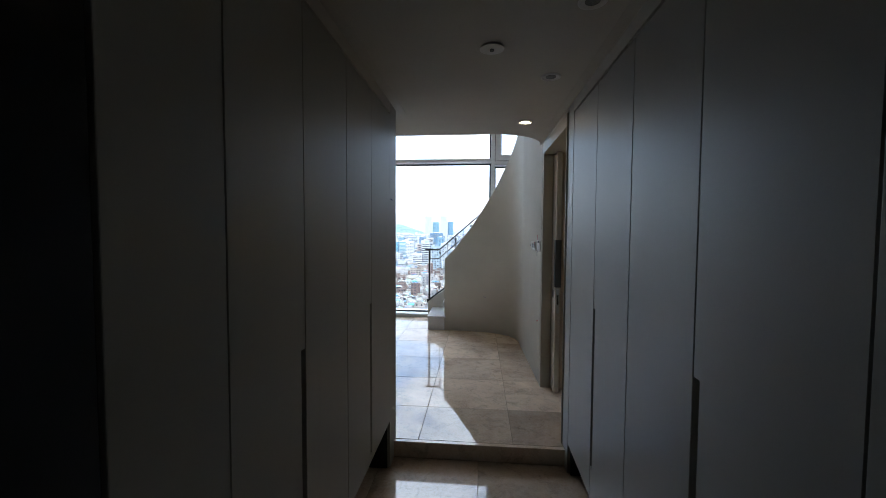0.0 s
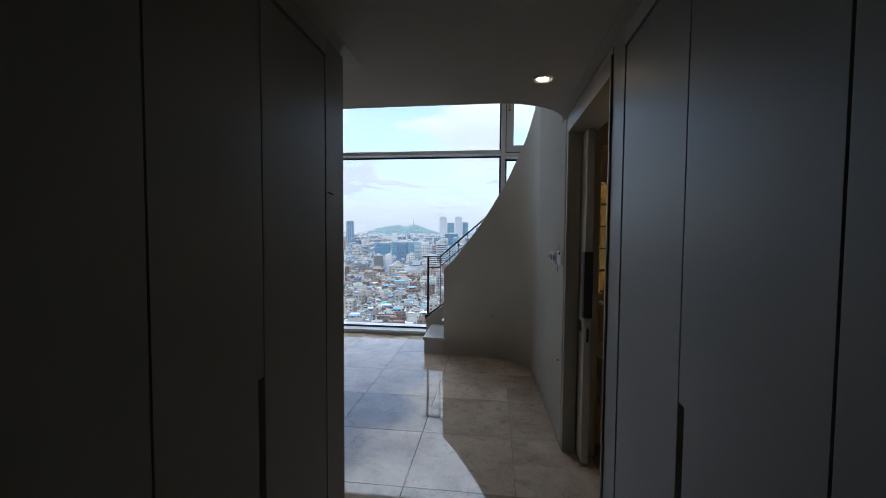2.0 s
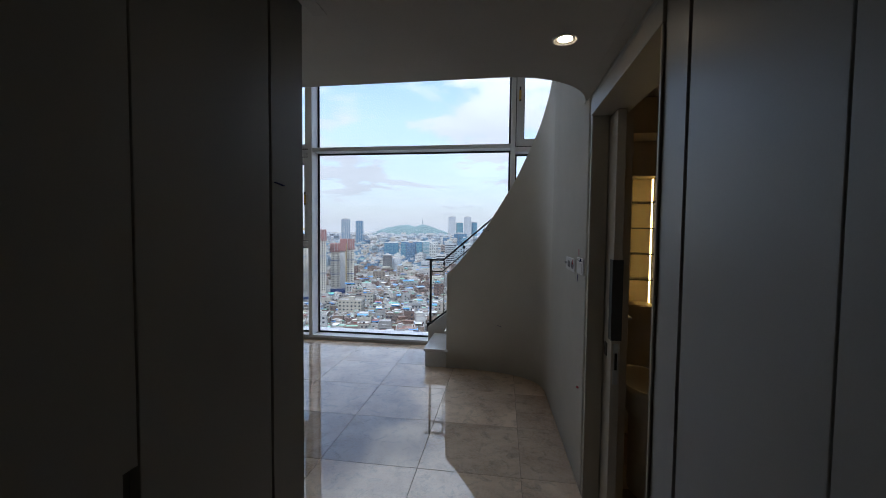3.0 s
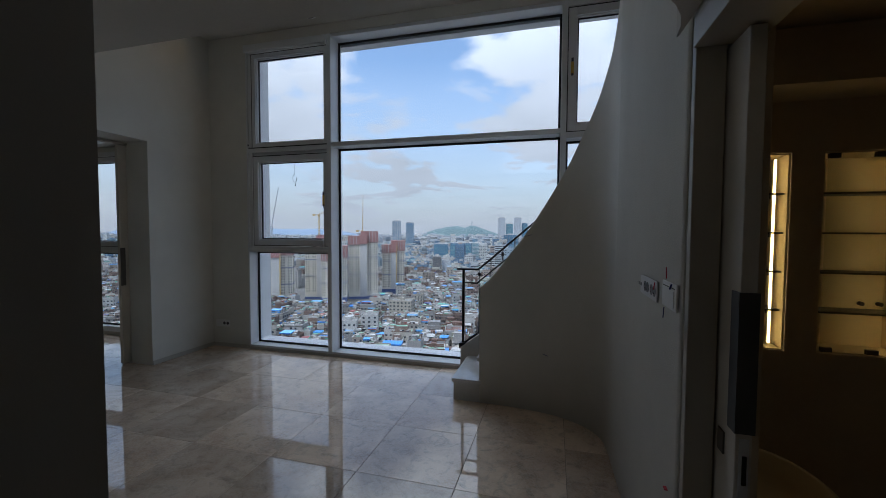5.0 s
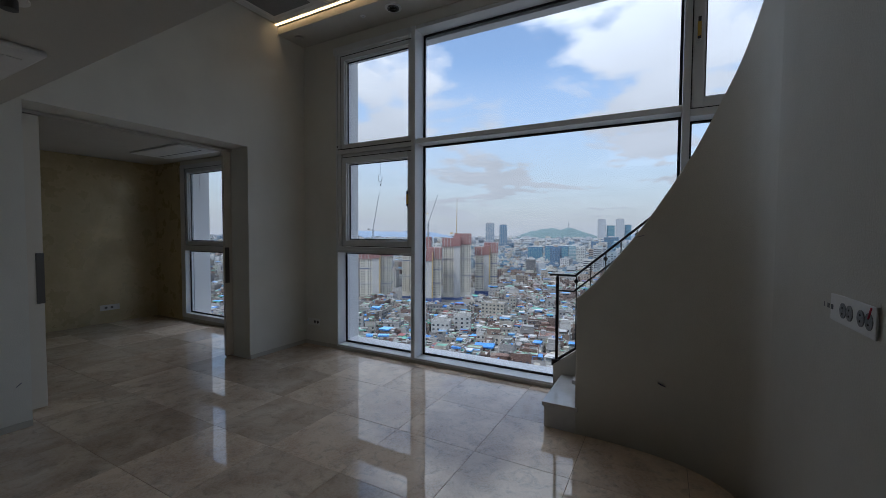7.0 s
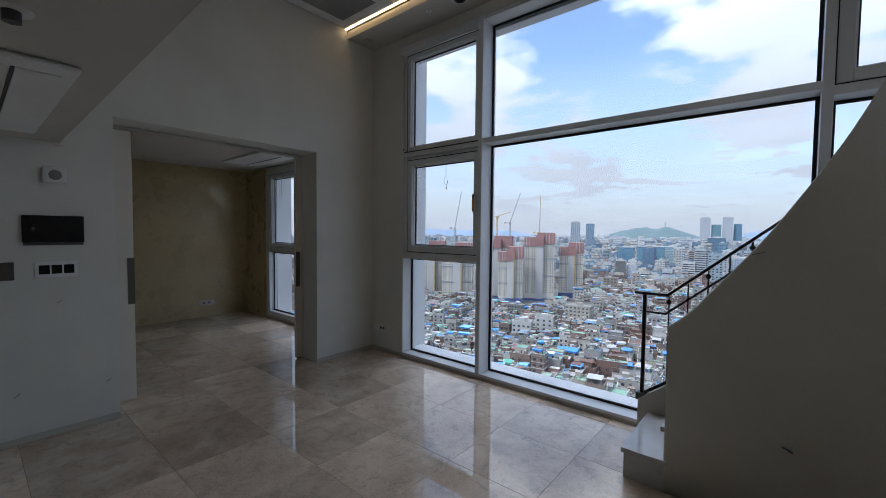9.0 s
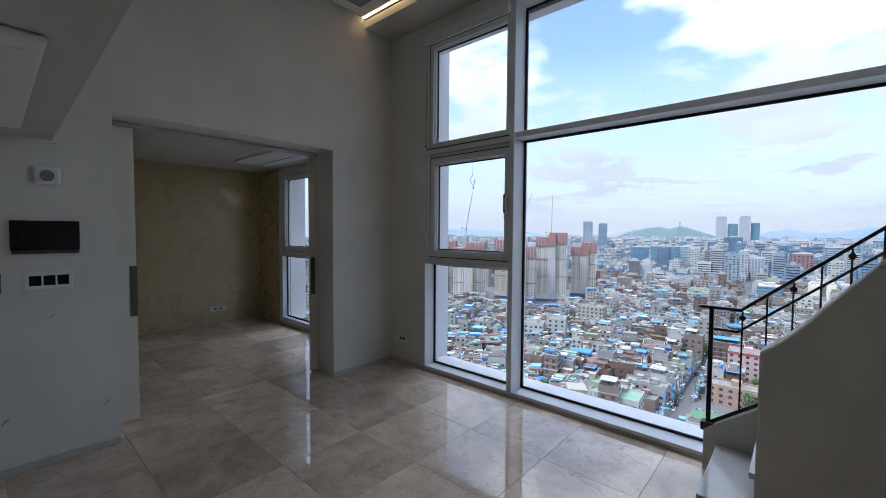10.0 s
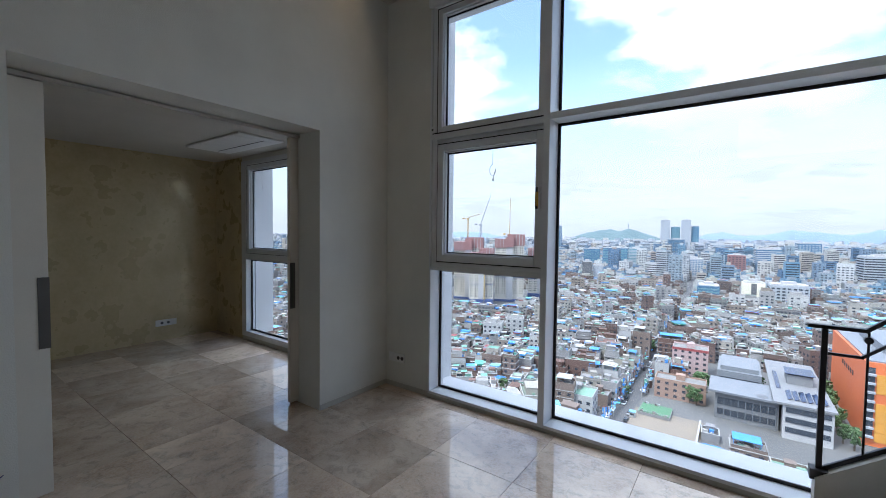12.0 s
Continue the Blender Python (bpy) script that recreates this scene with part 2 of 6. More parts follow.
def prism(bm, outline, z0, z1):
    """A solid over a closed outline of (x, y), counter-clockwise."""
    lo = [bm.verts.new((x, y, z0)) for x, y in outline]
    hi = [bm.verts.new((x, y, z1)) for x, y in outline]
    bm.faces.new(list(reversed(lo)))
    bm.faces.new(hi)
    n = len(outline)
    for i in range(n):
        bm.faces.new((lo[i], lo[(i + 1) % n], hi[(i + 1) % n], hi[i]))
    return bm


def cyl(bm, c, r, h, axis="z", seg=24, r2=None):
    m = Matrix.Translation(c) @ {"z": Matrix(), "x": Matrix.Rotation(radians(90), 4, "Y"), "y": Matrix.Rotation(radians(90), 4, "X")}[axis]
    bmesh.ops.create_cone(bm, cap_ends=True, segments=seg, radius1=r, radius2=r if r2 is None else r2, depth=h, matrix=m)
    return bm


def bar(bm, a, b, w, h=None):
    """A straight bar of square section from a to b."""
    a, b = Vector(a), Vector(b)
    d = b - a
    q = d.to_track_quat("Z", "Y")
    m = Matrix.Translation((a + b) / 2) @ q.to_matrix().to_4x4() @ Matrix.Diagonal((w, h or w, d.length, 1))
    bmesh.ops.create_cube(bm, size=1.0, matrix=m)
    return bm


def mesh_of(name, bm, *mats):
    me = bpy.data.meshes.new(name)
    bm.normal_update()
    bm.to_mesh(me)
    bm.free()
    for m in mats:
        me.materials.append(m)
    return me


def solid(name, bm, mat, label="", category="", group="", kind=""):
    """A top-level thing of one mesh."""
    return tagged(new(name, mesh_of(name, bm, mat)), label, category, group, kind)


def thing(name, label, category, group="", kind="", at=(0, 0, 0)):
    ob = new(name)
    ob.location = at
    ob.empty_display_size = 0.1
    return tagged(ob, label, category, group, kind)


def part(name, bm, mat, parent, label=""):
    """One mesh under a thing or a part, in world places."""
    ob = new(name, mesh_of(name, bm, mat))
    ob.parent = parent
    if parent.parent is None:
        ob.matrix_parent_inverse = parent.matrix_basis.inverted()
    return tagged(ob, label)


def smooth(ob):
    for p in ob.data.polygons:
        p.use_smooth = True
    return ob


S = "structure"
FLOOR_LO = -0.10          # the sunken entrance floor
CORR_L, CORR_R = 3.35, 4.39
SLAB = 2.06               # underside of the gallery over the entrance
TOP = 3.75                # ceiling of the tall room
OPEN_Y0, OPEN_Y1, OPEN_Z = -2.52, -0.785, 2.306
# ---- large structure ----


def build_shell():
    # outer wall with the large window and the bedroom window
    wall = boxes((-3.75, -2.72, 0.02, 0.36, -0.3, 4.1), (-0.6, 0.45, 0.0, 0.36, -0.3, 4.1), (0.45, 0.53, 0.0, 0.12, -0.3, 4.1), (-2.72, -0.6, 0.0, 0.36, 2.42, 4.1),
                 (-2.72, -0.6, 0.0, 0.36, -0.3, 0.0), (0.53, 5.32, 0.0, 0.36, 3.54, 4.1), (0.53, 5.32, 0.0, 0.36, -0.3, 0.0), (5.32, 6.5, 0.0, 0.36, -0.3, 4.1))
    solid("wall_north", wall, PLASTER, "pale grey limewashed outer wall around the tall window", "wall", kind=S)
    # wall between the tall room and the bedroom, with the wide doorway
    wall = boxes((-0.42, 0.0, OPEN_Y1, 0.0, 0, 4.1), (-0.42, 0.0, -4.2, OPEN_Y0, 0, 4.1), (-0.42, 0.0, OPEN_Y0, OPEN_Y1, OPEN_Z, 4.1))
    solid("wall_west", wall, PLASTER, "pale limewashed plaster wall with a wide sliding-door opening", "wall", kind=S)
    solid("wall_south", boxes((0.001, CORR_L - 0.62, -3.73, -3.53, 0, 4.1)), PLASTER, "plain pale plaster wall under the gallery", "wall", kind=S)
    # bedroom
    solid("wall_bedroom_west", boxes((-3.75, -3.45, -4.0, 0.0, 0, 2.9)), GOLD_PLASTER, "olive gold polished plaster wall of the bedroom", "wall", kind=S)
    solid("wall_bedroom_north", boxes((-3.45, -2.721, -0.004, 0.018, 0, 2.48)), GOLD_PLASTER, "olive gold polished plaster beside the bedroom window", "wall", kind=S)
    solid("wall_bedroom_south", boxes((-3.45, -0.42, -4.2, -4.0, 0, 2.9)), PLASTER, "plain pale bedroom wall", "wall", kind=S)
    solid("ceiling_bedroom", boxes((-3.45, -0.42, -4.0, 0.0, 2.48, 2.7)), CEILING, "pale painted bedroom ceiling", "ceiling", kind=S)
    # walls that close the entrance
    solid("wall_entrance_south", boxes((2.0, 5.5, -6.9, -6.7, -0.3, 2.4)), PLASTER, "dark plain wall at the entrance", "wall", kind=S)
    solid("wall_corridor_west", boxes((CORR_L - 0.72, CORR_L - 0.62, -6.7, -3.53, -0.3, 4.1)), PLASTER, "plain wall behind the cabinets", "wall", kind=S)
    solid("wall_corridor_east", boxes((CORR_R + 0.62, CORR_R + 0.72, -6.7, -3.75, -0.3, 4.1)), PLASTER, "plain wall behind the cabinets", "wall", kind=S)
    # end piers of the cabinet rows
    solid("wall_pier_west", boxes((CORR_L - 0.62, CORR_L - 0.004, -3.70, -3.53, FLOOR_LO, SLAB)), LACQUER, "grey painted pier at the end of the cabinets", "wall", kind=S)
    solid("wall_pier_east", boxes((CORR_R + 0.004, CORR_R + 0.62, -3.655, -3.515, FLOOR_LO, SLAB)), LACQUER, "grey painted pier between cabinets and bathroom door", "wall", kind=S)
    solid("wall_door_head", boxes((CORR_R + 0.002, CORR_R + 0.16, -3.515, -2.58, 2.031, SLAB)), TRIM, "grey painted head above the bathroom door", "wall", kind=S)
    # bathroom
    solid("wall_bath_east", boxes((6.3, 6.5, -4.6, 0.0, -0.1, 4.1)), BATHWALL, "dark brown tiled bathroom wall", "wall", kind=S)
    solid("wall_bath_south", boxes((CORR_R + 0.72, 6.3, -4.6, -4.4, -0.1, 2.4)), BATHWALL, "dark brown tiled bathroom wall", "wall", kind=S)
    solid("ceiling_bath", boxes((CORR_R + 0.17, 6.3, -4.4, -1.84, 2.2, 2.4)), BATHWALL, "dim brown bathroom ceiling", "ceiling", kind=S)
    solid("beam_bath", boxes((CORR_R + 0.3, 6.3, -2.1, -1.85, 1.98, 2.19)), BATHWALL, "dim brown boxed beam in the bathroom", "beam", kind=S)
    # the tall ceiling, its lower border along the window, and the gallery slab
    solid("ceiling", boxes((-0.0, 6.3, -6.7, -0.44, TOP, 4.1), (-0.0, 6.3, -0.44, 0.0, TOP + 0.05, 4.1)), CEILING, "pale painted ceiling of the tall room", "ceiling", kind=S)
    solid("ceiling_border", boxes((0.0, 5.32, -0.38, 0.0, 3.65, 3.73)), CEILING, "lower plaster border of the ceiling beside the window", "ceiling", kind=S)
    edge = [(-0.0, -2.82)] + [(3.95 + 0.43 * math.sin(a), -2.44 - 0.43 * math.cos(a)) for a in [radians(d) for d in range(0, 91, 10)]]
    outline = [(0.0, -6.7), (CORR_R + 0.6, -6.7), (CORR_R + 0.6, -3.7), (CORR_R, -3.7), (CORR_R, -2.44)] + edge[::-1]
    bm = bmesh.new()
    prism(bm, outline[:4] + [(CORR_R - 0.001, -2.44)] + edge[:0:-1] + [edge[0]], SLAB, 2.42)
    solid("ceiling_gallery", bm, CEILING, "low pale ceiling under the gallery with a rounded corner", "ceiling", kind=S)


build_shell()

# the swept stair wall: straight beside the first steps, then bending towards the corridor
STAIR_PLAN = [(3.42, -0.745), (3.6, -0.75), (3.8, -0.768), (4.0, -0.812), (4.14, -0.88), (4.25, -0.97), (4.315, -1.075), (4.345, -1.21), (4.355, -1.5), (4.372, -2.0), (4.39, -2.575)]
STAIR_TOP = [(0.001, 0.951), (0.1, 1.045), (0.23, 1.215), (0.369, 1.400), (0.488, 1.581), (0.663, 1.869), (0.785, 2.091), (0.903, 2.292), (1.012, 2.473), (1.124, 2.614), (1.247, 2.754), (1.356, 2.940), (1.437, 3.219), (1.51, TOP), (4.0, TOP)]


def catmull(pts, n):
    out = []
    for i in range(len(pts) - 1):
        p = [Vector(pts[max(0, min(len(pts) - 1, i + k))]) for k in (-1, 0, 1, 2)]
        for j in range(n):
            t = j / n
            out.append(0.5 * (2 * p[1] + (p[2] - p[0]) * t + (2 * p[0] - 5 * p[1] + 4 * p[2] - p[3]) * t * t + (3 * p[1] - p[0] - 3 * p[2] + p[3]) * t ** 3))
    return out + [Vector(pts[-1])]


def stair_wall():
    line = catmull(STAIR_PLAN, 8)
    tops = catmull(STAIR_TOP, 6)
    ts, tz = [p[0] for p in tops], [p[1] for p in tops]
    bm, s, rows = bmesh.new(), 0.0, []
    for i, p in enumerate(line):
        if i:
            s += (p - line[i - 1]).length
        d = (line[min(i + 1, len(line) - 1)] - line[max(i - 1, 0)]).normalized()
        nrm = Vector((-d.y, d.x))
        q = p + nrm * 0.13
        z = float(np.interp(s, ts, tz))
        r = 0.012
        rows.append([bm.verts.new(c) for c in ((p.x, p.y, 0), (p.x, p.y, z - r), (p.x + nrm.x * r, p.y + nrm.y * r, z), (q.x - nrm.x * r, q.y - nrm.y * r, z), (q.x, q.y, z - r), (q.x, q.y, 0))])
    for a, b in zip(rows, rows[1:]):
        for k in range(6):
            bm.faces.new((a[k], b[k], b[(k + 1) % 6], a[(k + 1) % 6]))
    bm.faces.new(rows[0])
    bm.faces.new(rows[-1][::-1])
    bmesh.ops.recalc_face_normals(bm, faces=bm.faces[:])
    ob = solid("wall_stair", bm, PLASTER, "curved pale plaster stair wall with a sweeping top edge", "wall", kind=S)
    for poly in ob.data.polygons:
        poly.use_smooth = abs(poly.normal.z) < 0.3 and len(poly.vertices) == 4


stair_wall()
# wall of the bathroom behind the niches, with two niche openings (left and right)
NICHES = ((4.71, 5.0, 0.88, 1.76), (5.12, 5.46, 0.88, 1.76))
bm = boxes((CORR_R + 0.16, 6.3, -1.84, -1.66, -0.1, 0.88), (CORR_R + 0.16, 6.3, -1.84, -1.66, 1.76, 4.1), (CORR_R + 0.16, 4.71, -1.84, -1.66, 0.88, 1.76),
           (5.0, 5.12, -1.84, -1.66, 0.88, 1.76), (5.46, 6.3, -1.84, -1.66, 0.88, 1.76))
solid("wall_bath_north", bm, BATHWALL, "dark brown bathroom wall with lit niches", "wall", kind=S)
solid("floor", boxes((-3.75, 6.5, -3.55, 0.42, -0.3, -0.006), (-3.75, 0.0, -4.2, -3.55, -0.3, -0.006), (CORR_R + 0.62, 6.5, -4.6, -3.55, -0.3, -0.006)), GROUT, "polished beige travertine tile floor", "floor", kind=S)
solid("floor_entrance", boxes((2.6, CORR_R + 0.62, -6.9, -3.55, -0.3, FLOOR_LO - 0.006)), GROUT, "sunken entrance floor of brown polished tiles", "floor", kind=S)
# ---- windows ----


def pane(parent, x0, x1, z0, z1, y, gasket=True):
    g = part("pane", boxes((x0, x1, y, y + 0.012, z0, z1)), GLASS, parent)
    g.visible_shadow = False
    if gasket:
        w = 0.021
        part("gasket", boxes((x0, x0 + w, y - 0.012, y - 0.001, z0, z1), (x1 - w, x1, y - 0.012, y - 0.001, z0, z1),
                             (x0 + w, x1 - w, y - 0.012, y - 0.001, z0, z0 + w), (x0 + w, x1 - w, y - 0.012, y - 0.001, z1 - w, z1)), GASKET, parent)


def ring(x0, x1, z0, z1, w, y0, y1, bevel=0.004):
    return boxes((x0, x0 + w, y0, y1, z0, z1), (x1 - w, x1, y0, y1, z0, z1), (x0 + w, x1 - w, y0, y1, z0, z0 + w), (x0 + w, x1 - w, y0, y1, z1 - w, z1), bevel=bevel)


def sash(parent, x0, x1, z0, z1, y, handle_x=None, w=0.055):
    part("sash", ring(x0, x1, z0, z1, w, y, y + 0.075), ALU, parent)
    part("glazing_bead", ring(x0 + w + 0.0005, x1 - w - 0.0005, z0 + w + 0.0005, z1 - w - 0.0005, 0.010, y + 0.022, y + 0.062, bevel=0.002), ALU, parent)
    # black ring: rubber seal widened to draw the shadow line around the sash
    part("seal", ring(x0 - 0.008, x1 + 0.008, z0 - 0.008, z1 + 0.008, 0.0075, y + 0.002, y + 0.06, bevel=0), GASKET, parent)
    pane(parent, x0 + w, x1 - w, z0 + w, z1 - w, y + 0.063)
    if handle_x is not None:
        zc = (z0 + z1) / 2
        h = part("handle", boxes((handle_x - 0.014, handle_x + 0.014, y - 0.012, y - 0.001, zc - 0.075, zc + 0.095), (handle_x - 0.009, handle_x + 0.009, y - 0.042, y - 0.013, zc + 0.05, zc + 0.085), bevel=0.003), ALU, parent, "pale grey lever handle")
        part("lever", boxes((handle_x - 0.009, handle_x + 0.009, y - 0.052, y - 0.043, zc - 0.09, zc + 0.088), bevel=0.003), ALU, h)
        part("label_film", boxes((handle_x - 0.0125, handle_x + 0.0125, y - 0.056, y - 0.0525, zc - 0.07, zc + 0.05)), TAPE_YEL, h)
        part("label_print", boxes((handle_x - 0.010, handle_x + 0.010, y - 0.0585, y - 0.0565, zc - 0.075, zc - 0.055), (handle_x - 0.010, handle_x + 0.010, y - 0.0585, y - 0.0565, zc + 0.05, zc + 0.085)), DARKGREY, h)


def tall_window():
    w = thing("window_1", "tall white aluminium window wall with fixed panes and three sashes", "window", kind=S, at=(0.53, 0, 0))
    y0, y1 = -0.012, 0.2
    m0, m1, n0, n1 = 1.585, 1.635, 4.036, 4.088      # the two mullions
    fr = lambda name, *d: part(name, boxes(*d, bevel=0.003), ALU, w)
    fr("frame_jamb", (0.528, 0.548, y0, y1, 0.056, 3.53))
    fr("frame_jamb", (5.24, 5.31, y0, y1, 0.056, 3.53))
    fr("frame_head", (0.548, m0, y0, y1, 3.475, 3.53), (m1, n0, y0, y1, 3.495, 3.53), (n1, 5.24, y0, y1, 3.475, 3.53))
    fr("frame_sill", (0.528, 5.31, y0 + 0.004, y1, 0.030, 0.0555))
    fr("frame_stop", (0.549, 0.592, 0.004, 0.13, 1.225, 3.475))
    fr("mullion", (m0, m1, y0 - 0.008, y1 + 0.01, 0.056, 3.53))
    fr("mullion", (n0, n1, y0 - 0.008, y1 + 0.01, 0.056, 3.53))
    fr("transom", (m1, n0, y0, y1, 2.325, 2.373))
    fr("transom", (0.548, m0, y0, y1, 1.157, 1.190), (0.548, m0, y0 + 0.012, y1, 1.1905, 1.225))
    fr("transom", (0.548, m0, y0, y1, 2.305, 2.352))
    fr("transom", (n1, 5.24, y0, y1, 2.28, 2.335))
    pane(w, m1, n0, 0.056, 2.325, 0.16)
    pane(w, m1, n0, 2.373, 3.495, 0.16)
    pane(w, 0.548, m0, 0.056, 1.157, 0.14)
    pane(w, n1, 5.24, 0.056, 2.28, 0.16)
    sash(w, 0.596, 1.580, 1.236, 2.262, 0.014, 1.553, 0.062)
    fr("sash_stop", (0.593, m0, 0.03, 0.13, 2.272, 2.304))
    sash(w, 0.600, 1.582, 2.364, 3.42, 0.0, None, 0.046)
    # black strip on the frame paints the dark of the slot below the sash
    part("rail_slot", boxes((0.56, 1.583, -0.015, -0.0125, 2.353, 2.3615)), GASKET, w, "black strip drawn as the dark slot under the upper sash")
    sash(w, 4.096, 5.235, 2.345, 3.465, 0.0, 4.131, 0.07)
    part("latch", boxes((0.545, 0.60, -0.026, -0.0125, 2.362, 2.415), bevel=0.004), ALU, w, "small grey corner latch")
    part("latch_button", boxes((0.558, 0.576, -0.029, -0.0265, 2.378, 2.398)), DARKGREY, w)
    for hz in (1.30, 2.14):
        part("hinge", cyl(bmesh.new(), (0.592, 0.004, hz), 0.008, 0.09, seg=12), ALU, w)
    part("base_strip", boxes((0.53, 5.31, -0.004, 0.1, 0.0, 0.0295)), TRIM, w, "grey stone strip below the frame")
    # outer reveal of the opening
    part("outer_reveal", boxes((0.30, 0.454, 0.125, 0.47, 0.0, 3.60)), EXTERIOR, w, "white outer reveal beside the panes")
    part("outer_sill", boxes((0.455, 5.25, 0.212, 0.42, 0.02, 0.05)), EXTERIOR, w)
    part("outer_lintel", boxes((0.455, 5.32, 0.212, 0.33, 3.475, 3.539)), EXTERIOR, w, "rough pale outer lintel")
    # roller screen box over the upper left sash
    b = thing("screen_box", "white insect-screen box over the upper sash", "blind", at=(0.53, -0.03, 3.42))
    part("casing", boxes((0.532, 1.583, -0.058, -0.021, 3.43, 3.515), bevel=0.014), ALU, b)
    part("bottom_bar", boxes((0.60, 1.575, -0.045, -0.024, 3.412, 3.4285), bevel=0.003), ALU, b)
    # loop of cord hanging in the sash
    bm = bmesh.new()
    pts = [(1.13, 0.05, 2.19), (1.13, 0.05, 2.05)] + [(1.13 + 0.028 * math.sin(k), 0.05, 2.005 - 0.045 * math.cos(k)) for k in [j * 0.62 + 3.1 for j in range(9)]] + [(1.135, 0.05, 1.93)]
    for a, b2 in zip(pts, pts[1:]):
        bar(bm, a, b2, 0.0025)
    cyl(bm, (1.135, 0.05, 1.925), 0.005, 0.02)
    part("cord", bm, DARKGREY, w, "thin dark looped pull cord")


def bedroom_window():
    w = thing("window_2", "white aluminium bedroom window with a sash above a fixed pane", "window", kind=S, at=(-2.72, 0, 0))
    y0, y1 = -0.012, 0.115
    x0, x1 = -2.72, -0.6
    fr = lambda name, *d: part(name, boxes(*d, bevel=0.004), ALU, w)
    fr("frame_jamb", (x0, x0 + 0.11, y0, y1, 0.05, 2.42))
    fr("frame_jamb", (x1 - 0.11, x1, y0, y1, 0.05, 2.42))
    fr("frame_head", (x0 + 0.11, x1 - 0.11, y0, y1, 2.36, 2.42))
    fr("frame_sill", (x0 + 0.11, x1 - 0.11, y0, y1, 0.05, 0.12))
    fr("transom", (x0 + 0.11, x1 - 0.11, y0, y1, 1.10, 1.18))
    pane(w, x0 + 0.11, x1 - 0.11, 0.12, 1.10, 0.075)
    sash(w, x0 + 0.115, x1 - 0.115, 1.185, 2.355, 0.0, -0.75)
    part("base_strip", boxes((x0, x1, -0.004, 0.1, 0.0, 0.049)), TRIM, w)
    part("outer_reveal", boxes((x0 - 0.15, x0 + 0.10, 0.365, 0.39, 0.05, 2.41), (x0 + 0.002, x0 + 0.10, 0.13, 0.365, 0.05, 2.41)), EXTERIOR, w, "white outer reveal beside the panes")
    bm = bmesh.new()
    for a, b2 in (((-2.2, -0.01, 2.25), (-2.2, -0.012, 2.1)), ((-2.2, -0.012, 2.1), (-2.185, -0.012, 2.05)), ((-2.185, -0.012, 2.05), (-2.2, -0.012, 2.0))):
        bar(bm, a, b2, 0.0025)
    part("cord", bm, DARKGREY, w, "thin dark pull cord")


tall_window()
bedroom_window()

# ---- stair ----


def stair():
    st = thing("staircase", "white marble stair with dark bronze rail beside the window", "staircase", at=(3.19, -0.4, 0))
    rise, run, x0 = 0.184, 0.24, 3.19
    for i in range(8):
        x = x0 + i * run
        z = (i + 1) * rise
        part("riser", boxes((x + 0.015, x + run + 0.02, -0.74 if i == 0 else -0.60, -0.12, z - rise + (0.004 if i else 0), z - 0.03)), TREAD, st)
        part("tread", boxes((x - (0.035 if i else 0), x + run + 0.01, -0.755 if i == 0 else (-0.73 if i == 1 else -0.60), -0.115, z - 0.03, z), bevel=0.004), TREAD, st)
    # sloping curb along the glass
    bm = bmesh.new()
    k = rise / run
    prof = [(3.12, 0.0), (5.2, 0.0), (5.2, 0.26 + 2.08 * k), (3.12, 0.26)]
    lo = [bm.verts.new((x, -0.115, z)) for x, z in prof]
    hi = [bm.verts.new((x, -0.02, z)) for x, z in prof]
    bm.faces.new(lo)
    bm.faces.new(hi[::-1])
    for i in range(4):
        bm.faces.new((lo[i], hi[i], hi[(i + 1) % 4], lo[(i + 1) % 4]))
    bmesh.ops.recalc_face_normals(bm, faces=bm.faces[:])
    part("curb", bm, TRIM, st, "grey plaster curb beside the steps")
    # railing
    y = -0.068
    zt = lambda x: 1.035 + max(0, x - 3.29) * 0.87
    rail = part("handrail", bar(bar(bmesh.new(), (3.07, y, 1.035), (3.295, y, 1.035), 0.036, 0.018), (3.28, y, 1.03), (5.15, y, zt(5.15)), 0.022, 0.018), STEEL, st, "dark bronze handrail")
    part("post", boxes((3.124, 3.149, y - 0.012, y + 0.012, 0.30, 1.024), bevel=0.003), STEEL, rail)
    part("post_base", boxes((3.10, 3.19, y - 0.035, y + 0.035, 0.245, 0.30), bevel=0.004), STEEL, rail)
    part("bottom_rail", bar(bmesh.new(), (3.15, y, 0.30), (5.15, y, 0.30 + 2.0 * k), 0.016, 0.02), STEEL, rail)
    part("middle_rail", bar(bar(bmesh.new(), (3.15, y, 0.90), (3.28, y, 0.90), 0.014), (3.27, y, 0.897), (5.15, y, zt(5.15) - 0.135), 0.014), STEEL, rail)
    for i in range(14):
        x = 3.294 + i * 0.114
        part("baluster", bar(bmesh.new(), (x, y, 0.30 + (x - 3.15) * k), (x, y, zt(x) - 0.01), 0.009), STEEL, rail)
        if i % 2 == 0:
            part("knob", cyl(bmesh.new(), (x, y, zt(x) - 0.05), 0.017, 0.02, "y", 16), STEEL, rail)


stair()

# ---- entrance cabinets ----


